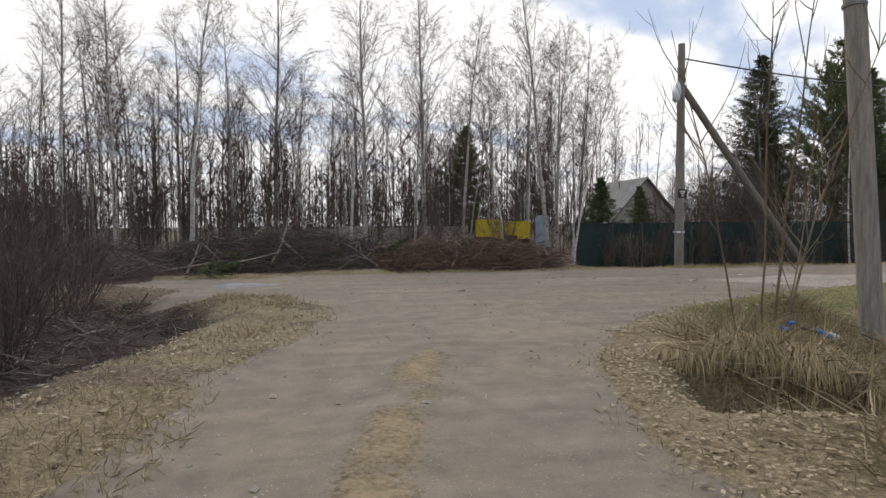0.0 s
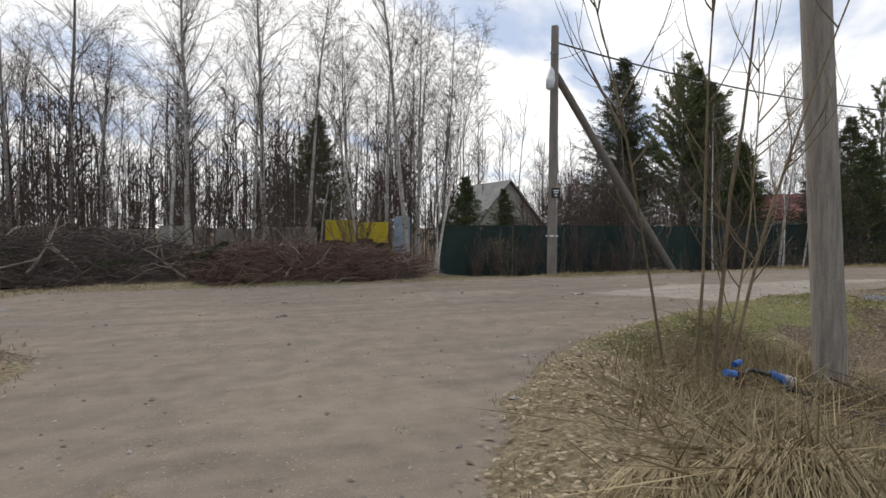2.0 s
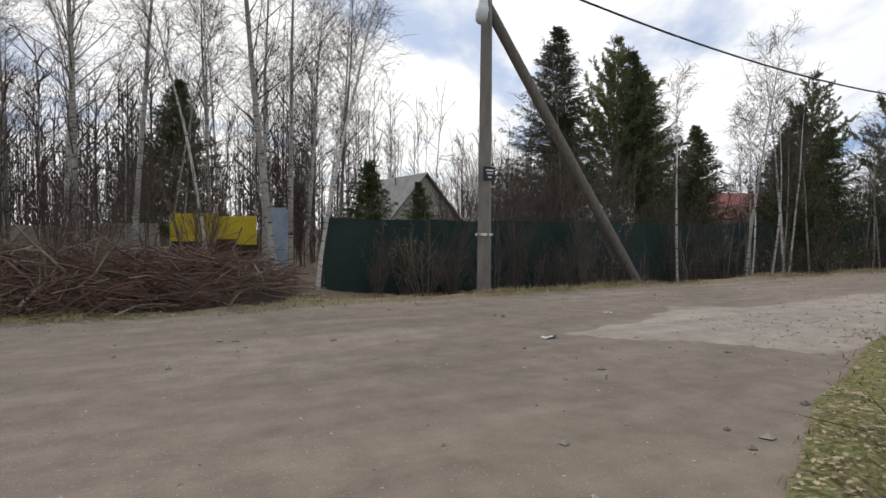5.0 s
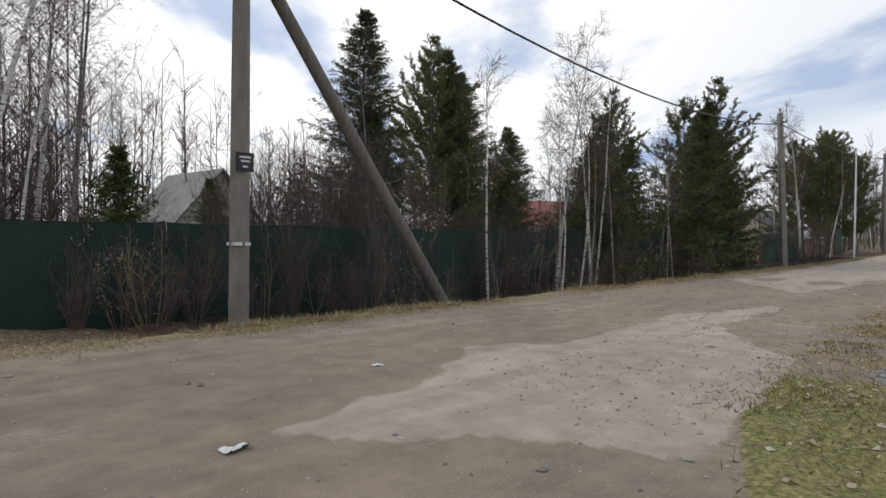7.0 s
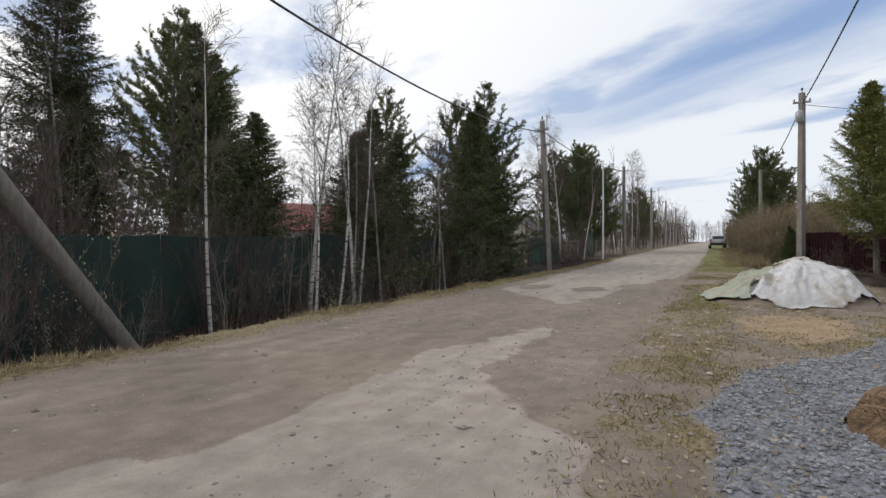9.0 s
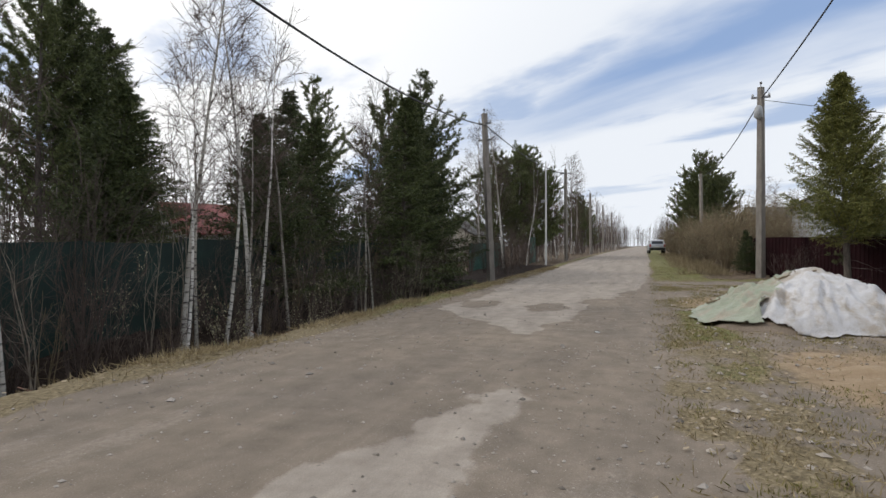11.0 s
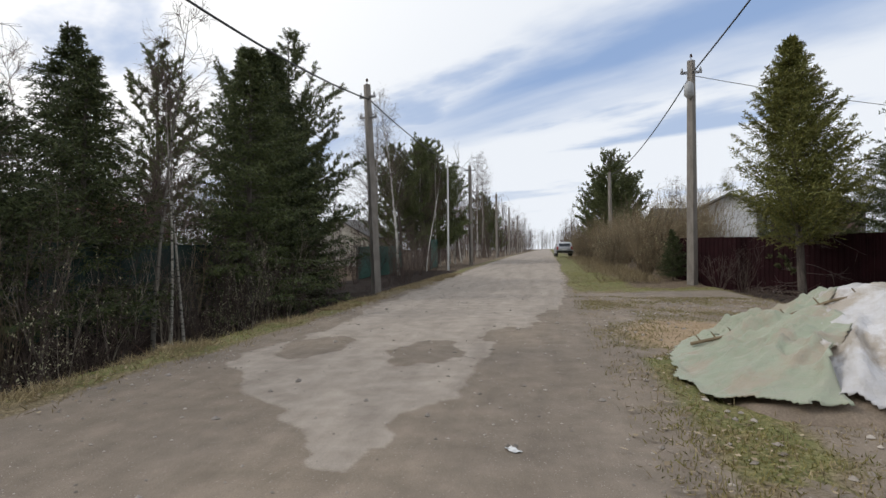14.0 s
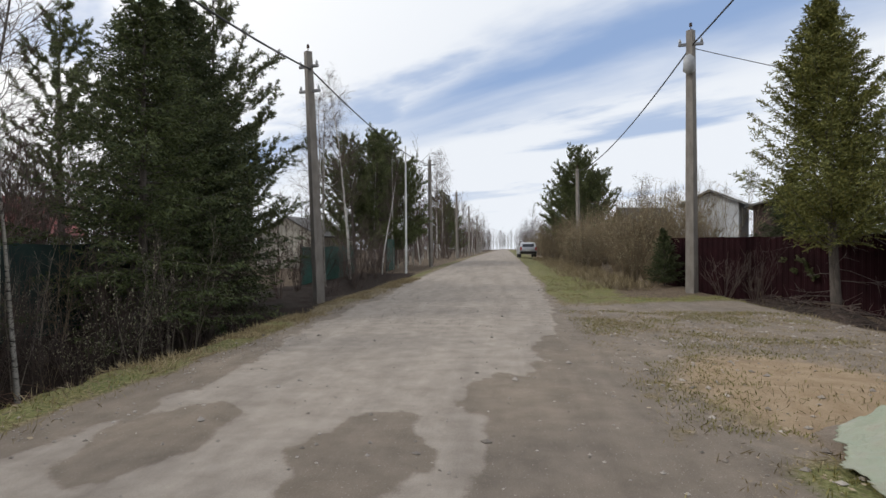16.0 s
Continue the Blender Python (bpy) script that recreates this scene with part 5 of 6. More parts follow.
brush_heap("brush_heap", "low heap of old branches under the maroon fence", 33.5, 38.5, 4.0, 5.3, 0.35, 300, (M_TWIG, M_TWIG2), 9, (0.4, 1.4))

for k, (x, y, ln, a, up) in enumerate(((-2.2, 16.9, 2.6, 100, 0.25), (-1.2, 17.2, 2.2, 40, 0.3), (-0.4, 17.0, 1.8, 150, 0.2), (0.8, 16.8, 1.6, 70, 0.35), (-3.4, 16.2, 2.0, 20, 0.2), (3.2, 15.6, 0.9, 60, 0.6), (1.8, 16.6, 1.6, 10, 0.3), (-4.6, 15.4, 2.2, 35, 0.3), (-2.8, 16.5, 1.7, 160, 0.4), (-1.8, 16.6, 1.9, 75, 0.45), (-0.9, 16.7, 1.5, 110, 0.5), (0.2, 16.8, 2.0, 25, 0.3), (1.2, 16.3, 1.5, 130, 0.45), (2.6, 16.2, 1.8, 5, 0.25), (4.3, 16.1, 1.7, 170, 0.3), (-5.6, 14.6, 1.9, 60, 0.25), (-3.9, 15.9, 1.4, 95, 0.6))):
    b = Build()
    p = curve_pts((0, 0, 0.05), (math.cos(radians(a)), math.sin(radians(a)), up), ln, 6, 0.12)
    tube(b, p, np.linspace(0.035, 0.012, 6), 7, cap=True)
    for s in range(3):
        q, d = along(p, 0.3 + 0.2 * s)
        tube(b, curve_pts(q, unit(d + rng.normal(size=3) * 0.6), ln * 0.35, 4, 0.1), np.linspace(0.016, 0.006, 4), 5)
    ob = new("dead_branch", b.mesh("dead_branch", [M_PALE_TWIG], True))
    ob.location = (x, y, lz(x, y) + (0.25 if y > 16.5 else 0))
    tagged(ob, "bleached dead branch lying on the brush heap", "branch", "dead branches")

for k, (x, y, a) in enumerate(((-3.6, 14.7, 20), (-3.1, 14.9, 75), (-2.1, 16.4, 140), (-1.0, 16.5, 30), (0.1, 16.7, 100), (0.9, 16.6, 10))):
    b = Build()
    p = curve_pts((0, 0, 0.02), (math.cos(radians(a)), math.sin(radians(a)), 0.25), 1.3, 6, 0.1, -0.02)
    tube(b, p, np.linspace(0.014, 0.004, 6), 5, 0)
    for s in range(16):
        q, d = along(p, 0.12 + 0.055 * s)
        w = unit(d * 0.7 + np.cross(d, (0, 0, 1)) * (1 if s % 2 else -1) + rng.normal(size=3) * 0.25)
        ln = 0.5 * (1.1 - 0.055 * s)
        tube(b, [q, q + w * ln], [0.005, 0.002], 3, 0)
        t = rng.random((46, 1))
        nd = w * 0.8 + rng.normal(size=(46, 3)) * 0.6
        blades(b, q + w * ln * t, nd / np.linalg.norm(nd, axis=1)[:, None] * 0.085, np.full(46, 0.011), 1)
    ob = new("cut_spruce_bough", b.mesh("cut_spruce_bough", [M_BARK, M_SPRUCE]))
    ob.location = (x, y, lz(x, y) + (0.3 if y > 16 else 0.0))
    tagged(ob, "cut green spruce bough lying on brushwood", "branch", "cut boughs")

ib = Build()
uu, tt = np.meshgrid(np.linspace(0, 1, 9), np.linspace(0, 2 * np.pi, 25)[:-1], indexing="ij")
rad = uu * (1 + 0.25 * np.sin(tt * 3 + 1) + 0.12 * np.sin(tt * 7))
xx, yy = -1.9 + 0.75 * rad * np.cos(tt), 12.7 + 0.45 * rad * np.sin(tt)
i, j = np.meshgrid(np.arange(8), np.arange(24), indexing="ij")
ib.add(np.stack([xx, yy, land(xx, yy) + 0.09 * (1 - uu ** 2) - 0.02], -1), np.stack([i * 24 + j, (i + 1) * 24 + j, (i + 1) * 24 + (j + 1) % 24, i * 24 + (j + 1) % 24], -1).reshape(-1, 4))
tagged(new("ice_remnant", ib.mesh("ice_remnant", [M_ICE], True)), "last patch of dirty grey ice on the clearing", "ice patch")

M_TURF = rough_mat("dead_turf", (0.05, 0.03, 0.017), (0.25, 0.16, 0.085), 9, 60, 0.95, strength=0.9, dist=0.04)

# ---- covered sand heap ----
HX, HY = 24.2, 8.15


def heap_z(x, y):
    along_x = np.clip(1 - ((x - HX) / 1.8) ** 2, 0, 1)
    dy = y - HY
    along_y = np.where(dy > 0, np.clip(1 - dy / 1.65, 0, 1), np.clip(1 - (dy / 1.35) ** 2, 0, 1))
    return 0.82 * along_x ** 0.8 * along_y


def tarp(name, x0, x1, y0, y1, mat, seed, keep, lift=0.02):
    st = 0.028
    xs, ys = np.arange(x0, x1, st), np.arange(y0, y1, st)
    gx, gy = np.meshgrid(xs, ys, indexing="ij")
    ang = np.arctan2(gy - HY, gx - HX)
    rr = np.hypot(gx - HX, gy - HY)
    warp = 3.0 * fbm(gx * 0.9, gy * 0.9, seed)
    ridge = 1 - np.abs(np.sin(ang * 5.5 + warp))
    ridge2 = 1 - np.abs(np.sin(ang * 13 + 2 * warp + rr))
    fold = (0.12 * ridge ** 3 + 0.07 * ridge2 ** 2) * smooth(0.25, 1.3, rr) + 0.05 * (fbm(gx * 2.2, gy * 2.2, seed + 2) - 0.4)
    crease = fbm(gx * 3.1 + 0.8 * warp, gy * 3.1, seed + 4) + 0.35 * fbm(gx * 7, gy * 7, seed + 9)
    fold = fold + 0.045 * np.clip(1 - 5.5 * np.abs(crease - 0.68), 0, 1) ** 1.5 + 0.014 * np.clip(1 - 7 * np.abs(fbm(gx * 5, gy * 5, seed + 6) - 0.5), 0, 1)
    ang2, rr2 = np.arctan2(gy - 9.9, gx - 25.1), np.hypot(gx - 25.1, gy - 9.9)
    gather = 1 - np.abs(np.sin(ang2 * 11 + 1.3 * warp + 0.8 * np.sin(rr2 * 2.3)))
    fold = fold + 0.055 * gather ** 2.5 * smooth(2.6, 0.5, rr2) + 0.03 * gather ** 4
    fold = fold * (0.16 + 0.84 * smooth(0.0, 0.35, heap_z(gx, gy)))
    z = land(gx, gy) + heap_z(gx, gy) + fold + lift
    ok = keep(gx, gy)
    nx, ny = gx.shape
    i, j = np.meshgrid(np.arange(nx - 1), np.arange(ny - 1), indexing="ij")
    good = ok[:-1, :-1] & ok[1:, :-1] & ok[:-1, 1:] & ok[1:, 1:]
    k = (i * ny + j)[good]
    b = Build()
    v = np.stack([gx, gy, z], -1).reshape(-1, 3)
    f = np.stack([k, k + ny, k + ny + 1, k + 1], -1)
    used = np.unique(f)
    re = np.zeros(len(v), int)
    re[used] = np.arange(len(used))
    b.add(v[used], re[f])
    me = b.mesh(name, [mat], True)
    return me


hb = Build()
gx, gy = np.meshgrid(np.linspace(HX - 2, HX + 2, 50), np.linspace(HY - 2, HY + 2.6, 56), indexing="ij")
i, j = np.meshgrid(np.arange(49), np.arange(55), indexing="ij")
k = (i * 56 + j).ravel()
hb.add(np.stack([gx, gy, land(gx, gy) + heap_z(gx, gy) - 0.02 + 0.03 * (fbm(gx * 3, gy * 3, 77) - 0.6) - 0.10 * smooth(0.06, 0.0, heap_z(gx, gy))], -1), np.stack([k, k + 56, k + 57, k + 1], -1))
tagged(new("earth_mound", hb.mesh("earth_mound", [M_SANDP], True)), "mound of brown sandy earth under tarpaulins", "mound")


def seam(x):
    return 8.6 - 0.38 * (x - 24.0) + 0.1 * np.sin(x * 5)


me = tarp("green_tarp", HX - 1.9, 25.4, 7.2, 10.4, M_TARPG, 5, lambda x, y: (y > seam(x) - 0.12) & (((x - 24.1) / 1.68) ** 2 + ((y - 8.9) / 1.08) ** 2 < 0.80 + 0.35 * fbm(x * 1.6, y * 1.6, 8) + 0.25 * (fbm(x * 5, y * 5, 9) - 0.5)) & (fbm(x * 1.5, y * 1.5, 88) < 0.80), 0.03)
sheet = new("green_tarp", me)
thick = sheet.modifiers.new("thickness", "SOLIDIFY")
thick.thickness, thick.offset = 0.006, 1.0
tagged(sheet, "pale green wrinkled tarpaulin over the sand heap", "tarpaulin")
me = tarp("white_tarp", HX - 2.0, 25.4, 5.7, 9.3, M_TARPW, 6, lambda x, y: (y < seam(x) + 0.1) & (((x - HX + 0.05) / 1.9) ** 2 + ((y - HY + 0.05) / 1.5) ** 2 < 0.78 + 0.4 * fbm(x * 1.4, y * 1.4, 18) + 0.25 * (fbm(x * 5, y * 5, 19) - 0.5)), 0.015)
sheet = new("white_tarp", me)
thick = sheet.modifiers.new("thickness", "SOLIDIFY")
thick.thickness, thick.offset = 0.006, 1.0
tagged(sheet, "dirty white wrinkled tarpaulin over the sand heap", "tarpaulin")
for k, pts in enumerate((((24.8, 9.6, 0.0), (24.6, 9.3, 0.0), (24.35, 8.95, 0.0)), ((24.5, 9.2, 0.0), (24.35, 8.85, 0.0), (24.2, 8.45, 0.0), (24.0, 8.0, 0.0)))):
    b = Build()
    p = np.array([(x, y, lz(x, y) + float(heap_z(x, y)) + 0.09) for x, y, _ in pts])
    tube(b, p, np.linspace(0.02, 0.014, len(p)), 7, cap=True)
    for s in range(4):
        q, d = along(p, 0.15 + 0.22 * s)
        tube(b, [q, q + np.array([0.02, 0.05, 0.07])], [0.01, 0.006], 5, cap=True)
    tagged(new("weight_stick", b.mesh("weight_stick", [M_TWIG2], True)), "knotty stick weighing down the tarpaulin", "stick", "weight sticks")
b = Build()
p = [(24.6, 7.6, 0.75), (25.3, 7.0, 0.62), (26.3, 6.7, 0.5), (27.0, 7.0, 0.28), (27.3, 7.3, 0.05)]
tube(b, p, [0.02, 0.03, 0.03, 0.025, 0.012], 7, cap=True)
tagged(new("propped_branch", b.mesh("propped_branch", [M_PALE_TWIG], True)), "long bleached branch propped against the heap", "branch")

# ---- blue-taped pipe stand in the grass ----
bx, by = 6.5, 6.6
st = thing("pipe_stand", "rusty pipe stand with blue-wrapped hoses in dry grass", "pipe stand", (bx, by, lz(bx, by)), 10)
b = Build()
tube(b, [(0, 0, -0.1), (0, 0, 0.34)], [0.06, 0.055], 10, cap=True)
part("post", b.mesh("stand_post", [M_RUST], True), st)
st.scale = (0.75, 0.75, 0.75)
for nm, pts, r, mt, lab in (("pipe", [(-0.05, 0, 0.30), (0.25, 0.02, 0.33), (0.55, -0.12, 0.24), (0.8, -0.2, 0.12)], 0.028, M_BLACK, ""),
                            ("blue_grip", [(-0.28, 0.02, 0.36), (-0.1, 0.01, 0.32)], 0.045, M_BLUE, "blue wrapped end"),
                            ("blue_grip", [(0.5, -0.1, 0.27), (0.66, -0.16, 0.19), (0.7, -0.2, 0.1)], 0.05, M_BLUE, "blue wrapped joint"),
                            ("blue_grip", [(0.05, 0.12, 0.40), (0.18, 0.12, 0.42)], 0.04, M_BLUE, "blue wrapped end"),
                            ("cloth_end", [(0.68, -0.15, 0.2), (0.84, -0.2, 0.15)], 0.06, M_PAPER, "white cloth"),
                            ("hose", [(0.7, -0.2, 0.08), (0.9, -0.6, 0.04), (1.1, -1.1, -0.05), (1.6, -1.7, -0.1)], 0.02, M_CABLE, "dark hose"),
                            ("hose", [(0.66, -0.22, 0.08), (0.7, -0.7, 0.04), (1.0, -1.3, -0.05), (1.3, -1.9, -0.1)], 0.02, M_CABLE, "dark hose")):
    b = Build()
    tube(b, pts, np.full(len(pts), r), 9, cap=True)
    part(nm, b.mesh(nm, [mt], True), st, lab)


# ---- parked car ----
def parked_car(x, y, turn):
    ob = thing("parked_car", "silver estate car parked on the grass edge", "car", (x, y, lz(x, y)), turn)
    prof = [(-2.1, 0.35), (-2.15, 0.75), (-2.05, 0.98), (-1.75, 1.42), (-1.2, 1.5), (0.2, 1.48), (0.95, 1.02), (1.95, 0.9), (2.15, 0.65), (2.12, 0.35)]
    b = Build()
    rows = []
    for yy, k in ((-0.84, 0.93), (-0.8, 0.985), (-0.6, 1.0), (0.6, 1.0), (0.8, 0.985), (0.84, 0.93)):
        rows.append([(px * (0.98 if abs(yy) > 0.7 else 1), yy * (1 - 0.16 * max(0, (pz - 0.95) / 0.55)), 0.35 + (pz - 0.35) * k) for px, pz in prof])
    v = np.array(rows).reshape(-1, 3)
    m = len(prof)
    f = [(i * m + j, (i + 1) * m + j, (i + 1) * m + (j + 1) % m, i * m + (j + 1) % m) for i in range(5) for j in range(m)]
    b.add(v, np.array(f)[:, ::-1])
    b.add(v[:m], [list(range(m))])
    b.add(v[-m:], [list(range(m))[::-1]])
    part("body", b.mesh("car_body", [M_CARP], True), ob)
    part("rear_window", bevel_box("rear_window", (-0.02, -0.56, 0), (0.02, 0.56, 0.36), M_GLASS, 0.01, Matrix.Translation((-2.03, 0, 1.04)) @ pose(0, 0, 0, 0, 34, 0)), ob)
    part("bumper", bevel_box("bumper", (-2.24, -0.8, 0.38), (-2.1, 0.8, 0.6), M_BLACK, 0.04), ob)
    part("number_plate", bevel_box("number_plate", (-2.22, -0.26, 0.66), (-2.15, 0.26, 0.77), M_PAPER, 0.004), ob)
    for s in (-1, 1):
        part("tail_light", bevel_box("tail_light", (-2.16, s * 0.72 - 0.09, 0.72), (-2.0, s * 0.72 + 0.09, 1.02), M_TAIL, 0.02), ob)
        part("side_window", bevel_box("side_window", (-1.6, s * 0.755 - 0.01, 1.03), (0.5, s * 0.755 + 0.01, 1.36), M_GLASS, 0.004), ob)
        for wx in (-1.3, 1.3):
            b = Build()
            tube(b, [(wx, s * 0.84, 0.31), (wx, s * 0.82, 0.31), (wx, s * 0.66, 0.31), (wx, s * 0.64, 0.31)], [0.26, 0.31, 0.31, 0.26], 20, cap=True)
            wh = part("wheel", b.mesh("wheel", [M_TYRE], True), ob)
            b = Build()
            tube(b, [(wx, s * 0.85, 0.31), (wx, s * 0.8, 0.31)], [0.18, 0.18], 16, cap=True)
            part("rim", b.mesh("rim", [M_STEEL]), wh)
    return ob


parked_car(82.0, 9.6, 3)


# ---- grass, leaves and stones ----
def spread(n, x0, x1, y0, y1, seed, dens):
    r = np.random.default_rng(seed)
    x, y = r.uniform(x0, x1, n), r.uniform(y0, y1, n)
    ok = r.random(n) < dens(x, y)
    return x[ok], y[ok]


def blade_field(name, label, pts, h, w, mat, lean=0.7, z_off=-0.01, cat="grass"):
    x, y = pts
    n = len(x)
    b = Build()
    base = np.stack([x, y, land(x, y) + z_off], -1)
    a = rng.random(n) * 6.283
    hh = h * rng.uniform(0.5, 1.3, n)
    ln = lean * rng.random(n)
    way = np.stack([np.cos(a) * ln * hh, np.sin(a) * ln * hh, hh * (1 - 0.4 * ln)], -1)
    blades(b, base, way, np.full(n, w))
    tagged(new(name, b.mesh(name, [mat])), label, cat, kind="stuff")


def off_road(x, y, lo=-2.5, hi=-0.1):
    q = road_mask(x, y)
    return smooth(lo, lo + 0.8, q) * smooth(hi + 0.25, hi - 0.2, q)


def leaf_field(name, label, pts, size, mat, lift=0.012, cat="leaves"):
    x, y = pts
    n = len(x)
    b = Build()
    a = rng.random(n) * 6.283
    s = size * rng.uniform(0.5, 1.3, n)
    c = np.stack([x, y, land(x, y) + lift + rng.random(n) * 0.02], -1)
    u = np.stack([np.cos(a) * s, np.sin(a) * s, rng.normal(size=n) * s * 0.14], -1)
    v = np.stack([-np.sin(a) * s * 0.6, np.cos(a) * s * 0.6, rng.normal(size=n) * s * 0.14], -1)
    q = np.stack([c - u, c - v * 0.9 + u * 0.1, c + u, c + v * 0.9 + u * 0.1], 1).reshape(-1, 3)
    b.add(q, np.arange(len(q)).reshape(-1, 4))
    tagged(new(name, b.mesh(name, [mat])), label, cat, kind="stuff")


blade_field("dry_grass", "tufts of bleached dry grass along the road edges", spread(190000, -4, 45, 0, 17.4, 1, lambda x, y: off_road(x, y, -1.9, 0.05) * smooth(0.30, 0.62, fbm(x * 1.3, y * 1.3, 71)) * (0.35 + 0.65 * (y > 12) + 0.4 * (x < 6))), 0.085, 0.004, M_STRAW, 1.4)
blade_field("spring_grass", "short new green grass on the verge", spread(240000, -3, 48, 3, 16.8, 2, lambda x, y: masks(x, y)[2] * 0.9 * smooth(0.35, 0.6, fbm(x * 2.2, y * 2.2, 99))), 0.05, 0.004, M_GREEN, 1.2)
blade_field("grass_tussock", "long fallen straw on the bank by the sapling", spread(60000, 2.8, 8.2, 1.0, 8.6, 3, lambda x, y: smooth(0.40, 0.6, fbm(x * 1.1, y * 1.1, 91)) * smooth(0.6, 1.6, x - side_right(y))), 0.34, 0.0045, M_STRAW, 2.2)
leaf_field("bank_leaves", "pale fallen leaves caught in the bank's straw", spread(34000, 1.8, 8.5, 0.5, 9.2, 12, lambda x, y: smooth(0.0, -0.3, road_mask(x, y)) * smooth(0.28, 0.55, fbm(x * 1.7, y * 1.7, 78))), 0.021, M_LEAF, 0.015)
blade_field("fallen_stalks", "long bleached stalks lying on the bank", spread(4200, 2.9, 8.5, 1.0, 7.6, 13, lambda x, y: smooth(0.9, 1.5, x - side_right(y)) * 0.5), 0.6, 0.0035, M_STRAW, 4.0, 0.05)
blade_field("ditch_straw", "pale dead stalks along the far ditch", spread(60000, 9, 46, 15.25, 16.8, 4, lambda x, y: smooth(0.40, 0.62, fbm(x * 0.9, y * 0.9, 93)) * (1 - 0.85 * smooth(15.9, 16.2, y))), 0.13, 0.004, M_STRAW, 2.0)
blade_field("willow_straw", "tall dry straw at the foot of the willow bushes", spread(22000, 40, 75, 7.2, 9.6, 5, lambda x, y: smooth(0.35, 0.6, fbm(x * 0.6, y * 0.9, 95)) * smooth(9.6, 8.6, y)), 0.4, 0.008, M_STRAW, 1.2)
blade_field("left_straw", "matted straw beside the hollow", spread(15000, -4, -0.3, 2, 11, 6, lambda x, y: smooth(0.38, 0.6, fbm(x * 1.2, y * 1.2, 97)) * smooth(-1.5, -0.3, road_mask(x, y))), 0.12, 0.004, M_STRAW, 1.7)


leaf_field("fallen_leaves", "brown fallen leaves on the verge", spread(60000, -6, 30, 0, 19, 11, lambda x, y: off_road(x, y, -3.5, 0.1) * (0.25 + 0.75 * (x < 7)) * smooth(0.25, 0.6, fbm(x, y, 73))), 0.028, M_LEAF)

OCT = np.array([(1, 0, 0), (-1, 0, 0), (0, 1, 0), (0, -1, 0), (0, 0, 1), (0, 0, -1)], float)
OCT_F = np.array([(0, 2, 4), (2, 1, 4), (1, 3, 4), (3, 0, 4), (2, 0, 5), (1, 2, 5), (3, 1, 5), (0, 3, 5)])


def stone_field(name, label, pts, size, mat, cat="stones"):
    x, y = pts
    n = len(x)
    b = Build()
    s = size * rng.uniform(0.35, 1.2, n) ** 1.5
    a = rng.random(n) * 6.283
    o = OCT[None] * (0.75 + 0.5 * rng.random((n, 6, 1))) * s[:, None, None] * np.array([1, 0.75, 0.5])
    ca, sa = np.cos(a)[:, None], np.sin(a)[:, None]
    o = np.stack([o[..., 0] * ca - o[..., 1] * sa, o[..., 0] * sa + o[..., 1] * ca, o[..., 2]], -1)
    o += np.stack([x, y, land(x, y) + s * 0.15], -1)[:, None]
    b.add(o.reshape(-1, 3), (OCT_F[None] + 6 * np.arange(n)[:, None, None]).reshape(-1, 3))
    tagged(new(name, b.mesh(name, [mat])), label, cat, kind="stuff")


stone_field("road_stones", "loose stones and crumbs on the dirt road", spread(52000, -1, 42, 1, 15.6, 21, lambda x, y: smooth(-0.3, 0.1, road_mask(x, y)) * (0.10 + 0.75 * np.exp(-((y - 11.3) / 0.7) ** 2) * smooth(9, 11, x) * (1 - smooth(18, 22, x)) + 0.5 * np.exp(-((y - 15.1) / 0.5) ** 2) + 0.35 * smooth(0.55, 0.7, fbm(x * 0.8, y * 0.8, 75)))), 0.017, M_STONE)
stone_field("loose_cobbles", "scattered larger stones and clods on the dirt road", spread(1500, -1, 40, 2, 15.6, 23, lambda x, y: smooth(-0.5, 0.0, road_mask(x, y)) * (0.25 + 0.6 * smooth(0.5, 0.7, fbm(x * 0.7, y * 0.7, 79)))), 0.04, M_STONE)
stone_field("gravel_spill", "spill of blue-grey crushed gravel by the roadside", spread(60000, 11.5, 19.9, 5, 10.2, 22, lambda x, y: smooth(0.12, 0.75, masks(x, y)[4])), 0.019, M_GRAVEL, "gravel")


def near_side(x, y):
    return smooth(9.5, 12, x) * smooth(5.5, 7.0, y) * smooth(10.7, 10.1, y) * (1 - smooth(0.2, 0.5, masks(x, y)[4])) * (1 - 0.8 * masks(x, y)[5])


blade_field("verge_straw", "thin straw and roots trodden into the verge", spread(120000, 9.5, 34, 5.5, 10.6, 31, lambda x, y: near_side(x, y) * smooth(0.42, 0.62, fbm(x * 2.6, y * 2.6, 101))), 0.05, 0.004, M_STRAW, 2.2)
blade_field("verge_green", "sparse new grass between dirt and straw", spread(150000, 9.5, 34, 5.5, 10.6, 32, lambda x, y: near_side(x, y) * smooth(0.48, 0.64, fbm(x * 1.7, y * 1.7, 103))), 0.05, 0.004, M_GREEN, 1.3)
leaf_field("verge_leaves", "small brown leaves and bark scraps on the verge", spread(9000, 9.5, 34, 5.5, 10.6, 33, lambda x, y: near_side(x, y) * smooth(0.35, 0.6, fbm(x * 1.4, y * 1.4, 105))), 0.02, M_LEAF)
stone_field("verge_stones", "pale stones scattered on the verge", spread(2600, 9.5, 34, 5.8, 10.6, 34, lambda x, y: near_side(x, y) * 0.8), 0.034, M_STONE)

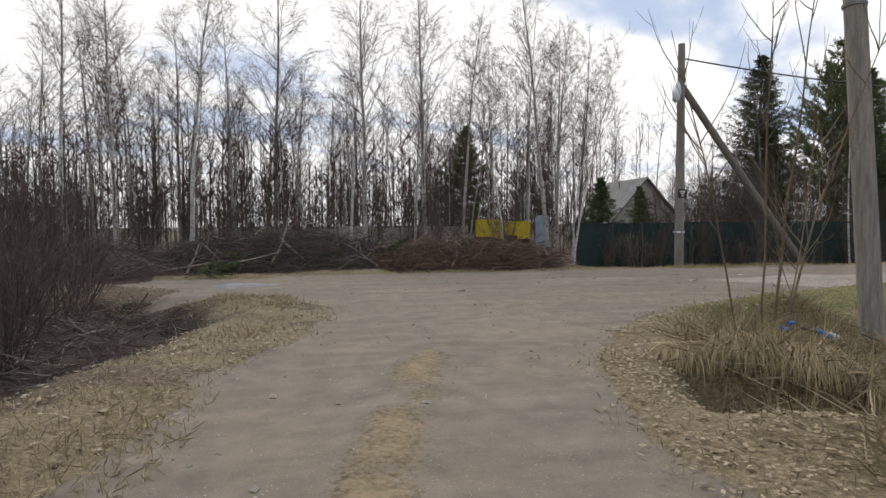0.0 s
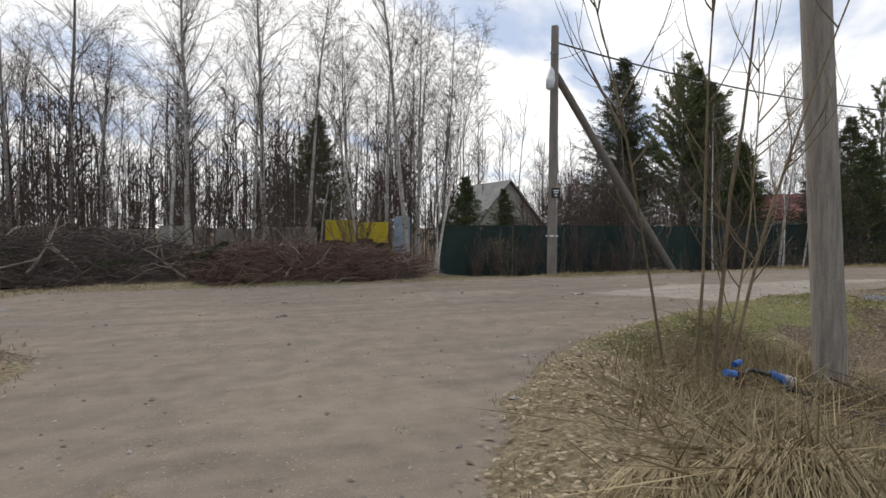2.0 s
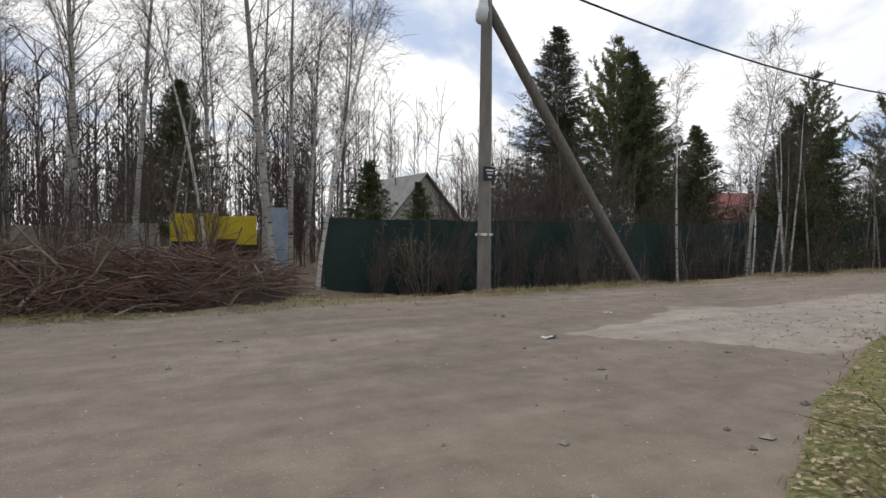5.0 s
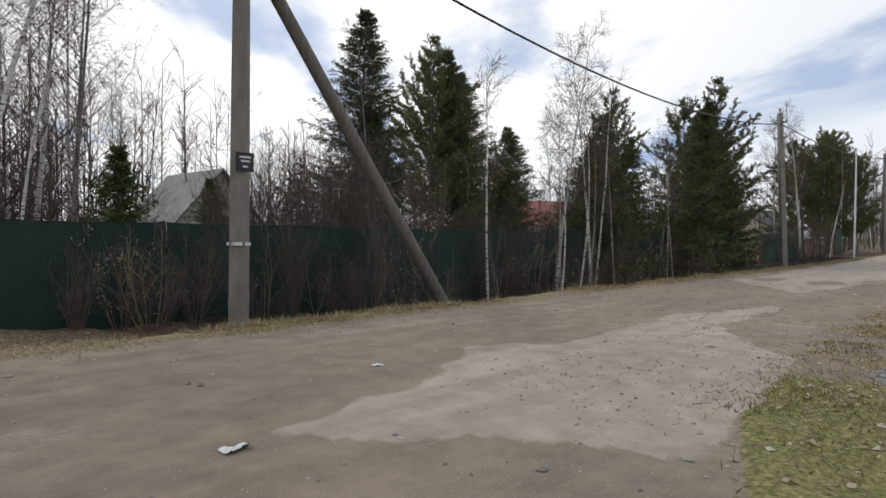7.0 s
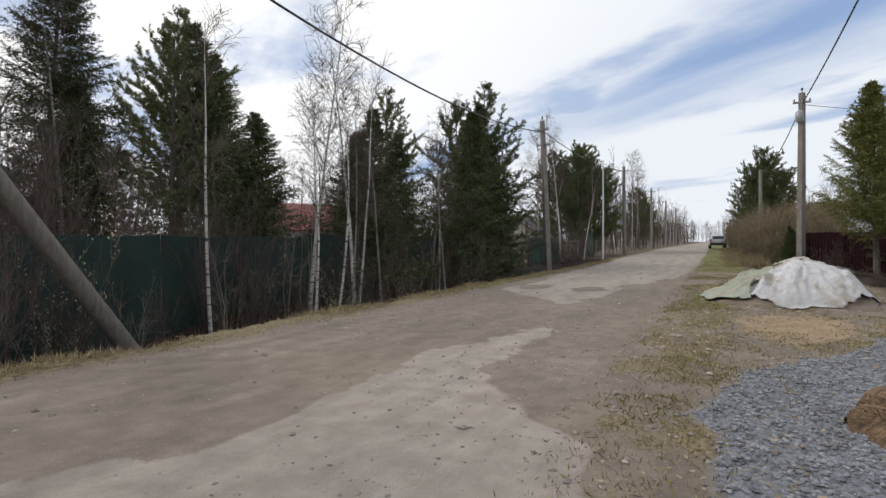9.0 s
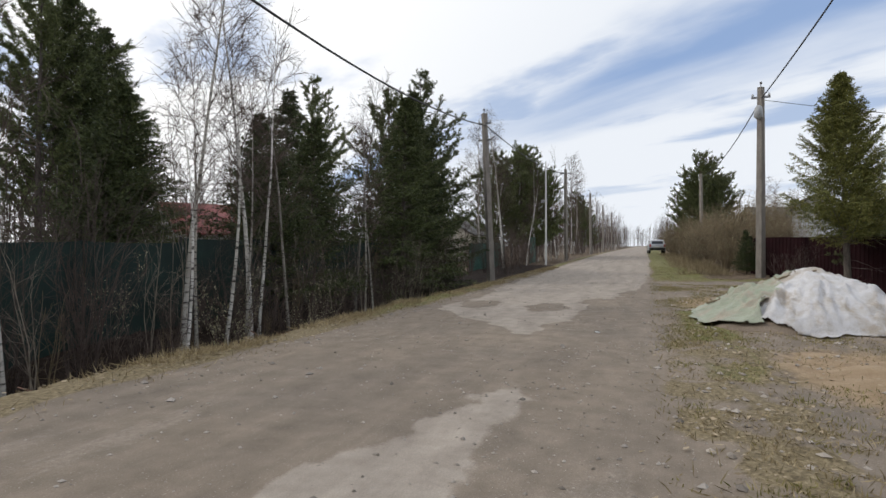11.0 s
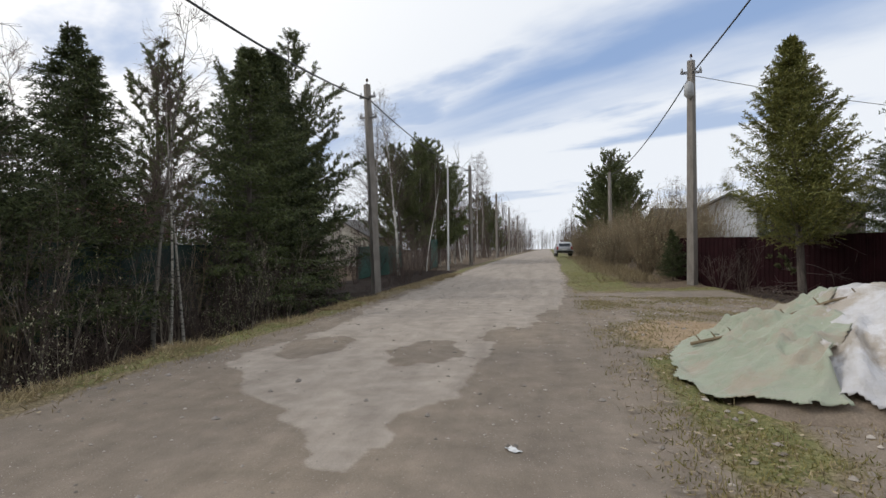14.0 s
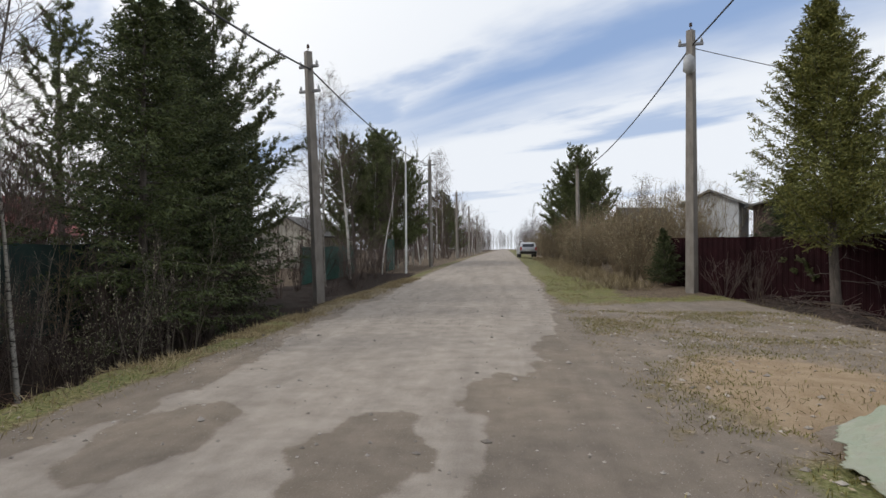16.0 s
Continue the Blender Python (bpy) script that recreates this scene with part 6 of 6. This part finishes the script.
# clump of brown turf beside the gravel
b = Build()
gx, gy = np.meshgrid(np.linspace(-0.75, 0.75, 40), np.linspace(-0.6, 0.6, 34), indexing="ij")
bulge = np.clip(1 - (gx / 0.72) ** 2 - (gy / 0.56) ** 2 + 0.9 * (fbm(gx * 3, gy * 3, 111) - 0.5), 0, 1) ** 0.6
gz = land(gx + 14.25, gy + 8.25) - 0.03 + bulge * (0.16 + 0.14 * fbm(gx * 5, gy * 5, 112) + 0.06 * fbm(gx * 16, gy * 16, 113))
i, j = np.meshgrid(np.arange(39), np.arange(33), indexing="ij")
k = (i * 34 + j).ravel()
b.add(np.stack([gx, gy, gz], -1), np.stack([k, k + 34, k + 35, k + 1], -1))
n = 2600
bx, by = rng.uniform(-0.6, 0.6, n), rng.uniform(-0.45, 0.45, n)
inside = (bx / 0.62) ** 2 + (by / 0.46) ** 2 < 1
bx, by = bx[inside], by[inside]
n = len(bx)
ba, bl = rng.random(n) * 6.283, rng.uniform(0.04, 0.12, n)
top = np.clip(1 - (bx / 0.72) ** 2 - (by / 0.56) ** 2, 0, 1) ** 0.6 * 0.22
blades(b, np.stack([bx, by, land(bx + 14.25, by + 8.25) + top - 0.02], -1), np.stack([np.cos(ba) * bl, np.sin(ba) * bl, bl * 0.5], -1), np.full(n, 0.005))
turf = new("turf_clump", b.mesh("turf_clump", [M_TURF]))
turf.location = (14.25, 8.25, 0)
tagged(turf, "dug-out clump of brown dead turf beside gravel", "turf clump")


# drooping straw tussocks over the hollow by the wooden pole
def tussock_mesh(r0, h, n):
    b = Build()
    gx, gy = np.meshgrid(np.linspace(-1, 1, 18), np.linspace(-1, 1, 18), indexing="ij")
    dome = np.clip(1 - gx ** 2 - gy ** 2, 0, 1) ** 0.6
    i, j = np.meshgrid(np.arange(17), np.arange(17), indexing="ij")
    k = (i * 18 + j).ravel()
    b.add(np.stack([gx * r0 * 0.8, gy * r0 * 0.8, dome * h * 0.75 - 0.12 + 0.05 * fbm(gx * 4, gy * 4, 5)], -1), np.stack([k, k + 18, k + 19, k + 1], -1), 1)
    a, q = rng.random(n) * 6.283, rng.random(n) ** 0.6
    p0 = np.stack([np.cos(a) * q * r0 * 0.7, np.sin(a) * q * r0 * 0.7, h * 0.72 * np.clip(1 - q ** 2, 0, 1) ** 0.6 - 0.05], -1)
    a = math.atan2(-0.862, -0.506) + rng.normal(size=n) * 1.0
    ln = rng.uniform(0.08, 0.34, n)
    out = np.stack([np.cos(a), np.sin(a), np.zeros(n)], -1)
    up = np.array([0, 0, 1.0])
    p1 = p0 + (out * 0.4 + up * 0.2) * ln[:, None]
    p2 = p1 + (out * 0.3 - up * 0.25) * ln[:, None]
    p3 = p2 + (out * 0.16 - up * 0.45) * ln[:, None]
    side = np.cross(out, up) * 0.0022
    v = np.stack([p0 - side, p0 + side, p1 - side, p1 + side, p2 - side * 0.8, p2 + side * 0.8, p3 - side * 0.2, p3 + side * 0.2], 1).reshape(-1, 3)
    f = np.array([(0, 1, 3, 2), (2, 3, 5, 4), (4, 5, 7, 6)])
    b.add(v, (f[None] + 8 * np.arange(n)[:, None, None]).reshape(-1, 4), 0)
    return b.mesh("straw_tussock", [M_STRAW, M_TURF])


for k, (u, off, r0, h) in enumerate(((0.3, 0.2, 0.3, 0.14), (0.75, 0.22, 0.36, 0.2), (1.2, 0.2, 0.4, 0.22), (1.7, 0.25, 0.42, 0.22), (2.25, 0.22, 0.4, 0.2), (2.8, 0.25, 0.4, 0.18), (1.0, 0.75, 0.4, 0.16), (1.9, 0.8, 0.45, 0.18))):
    x, y = 3.3 + 0.862 * u + 0.506 * off, 4.25 - 0.506 * u + 0.862 * off
    ob = new("straw_tussock", tussock_mesh(r0, h, int(6200 * r0)))
    ob.location = (x, y, lz(x, y))
    tagged(ob, "drooping tussock of bleached straw on the bank", "grass tussock", "straw tussocks")


def scrap(x, y, size, seed, label):
    """A crumpled scrap of plastic or paper lying on the ground."""
    b = Build()
    gx, gy = np.meshgrid(np.linspace(-1, 1, 9), np.linspace(-0.6, 0.6, 7), indexing="ij")
    z = 0.5 * fbm(gx * 1.7 + seed, gy * 1.7, seed, 3)
    i, j = np.meshgrid(np.arange(8), np.arange(6), indexing="ij")
    k = (i * 7 + j).ravel()
    v = np.stack([gx + 0.2 * z, gy - 0.3 * z, z], -1) * size
    b.add(v, np.stack([k, k + 7, k + 8, k + 1], -1))
    b.add(v - np.array([0, 0, 0.003]), np.stack([k, k + 1, k + 8, k + 7], -1))
    ob = new("litter_scrap", b.mesh("litter_scrap", [M_PAPER]))
    ob.matrix_basis = pose(x, y, lz(x, y) - 0.05 * size, 0, 0, seed * 47)
    tagged(ob, label, "litter", "litter scraps")


scrap(21.59, 11.35, 0.05, 1, "small white paper scrap on the dirt road")
scrap(5.64, 6.64, 0.1, 2, "crumpled white plastic scrap in dry grass")
scrap(9.96, 12.82, 0.05, 3, "flat white scrap on the dirt road")
scrap(8.11, 11.73, 0.08, 4, "torn white scrap pressed into the road")
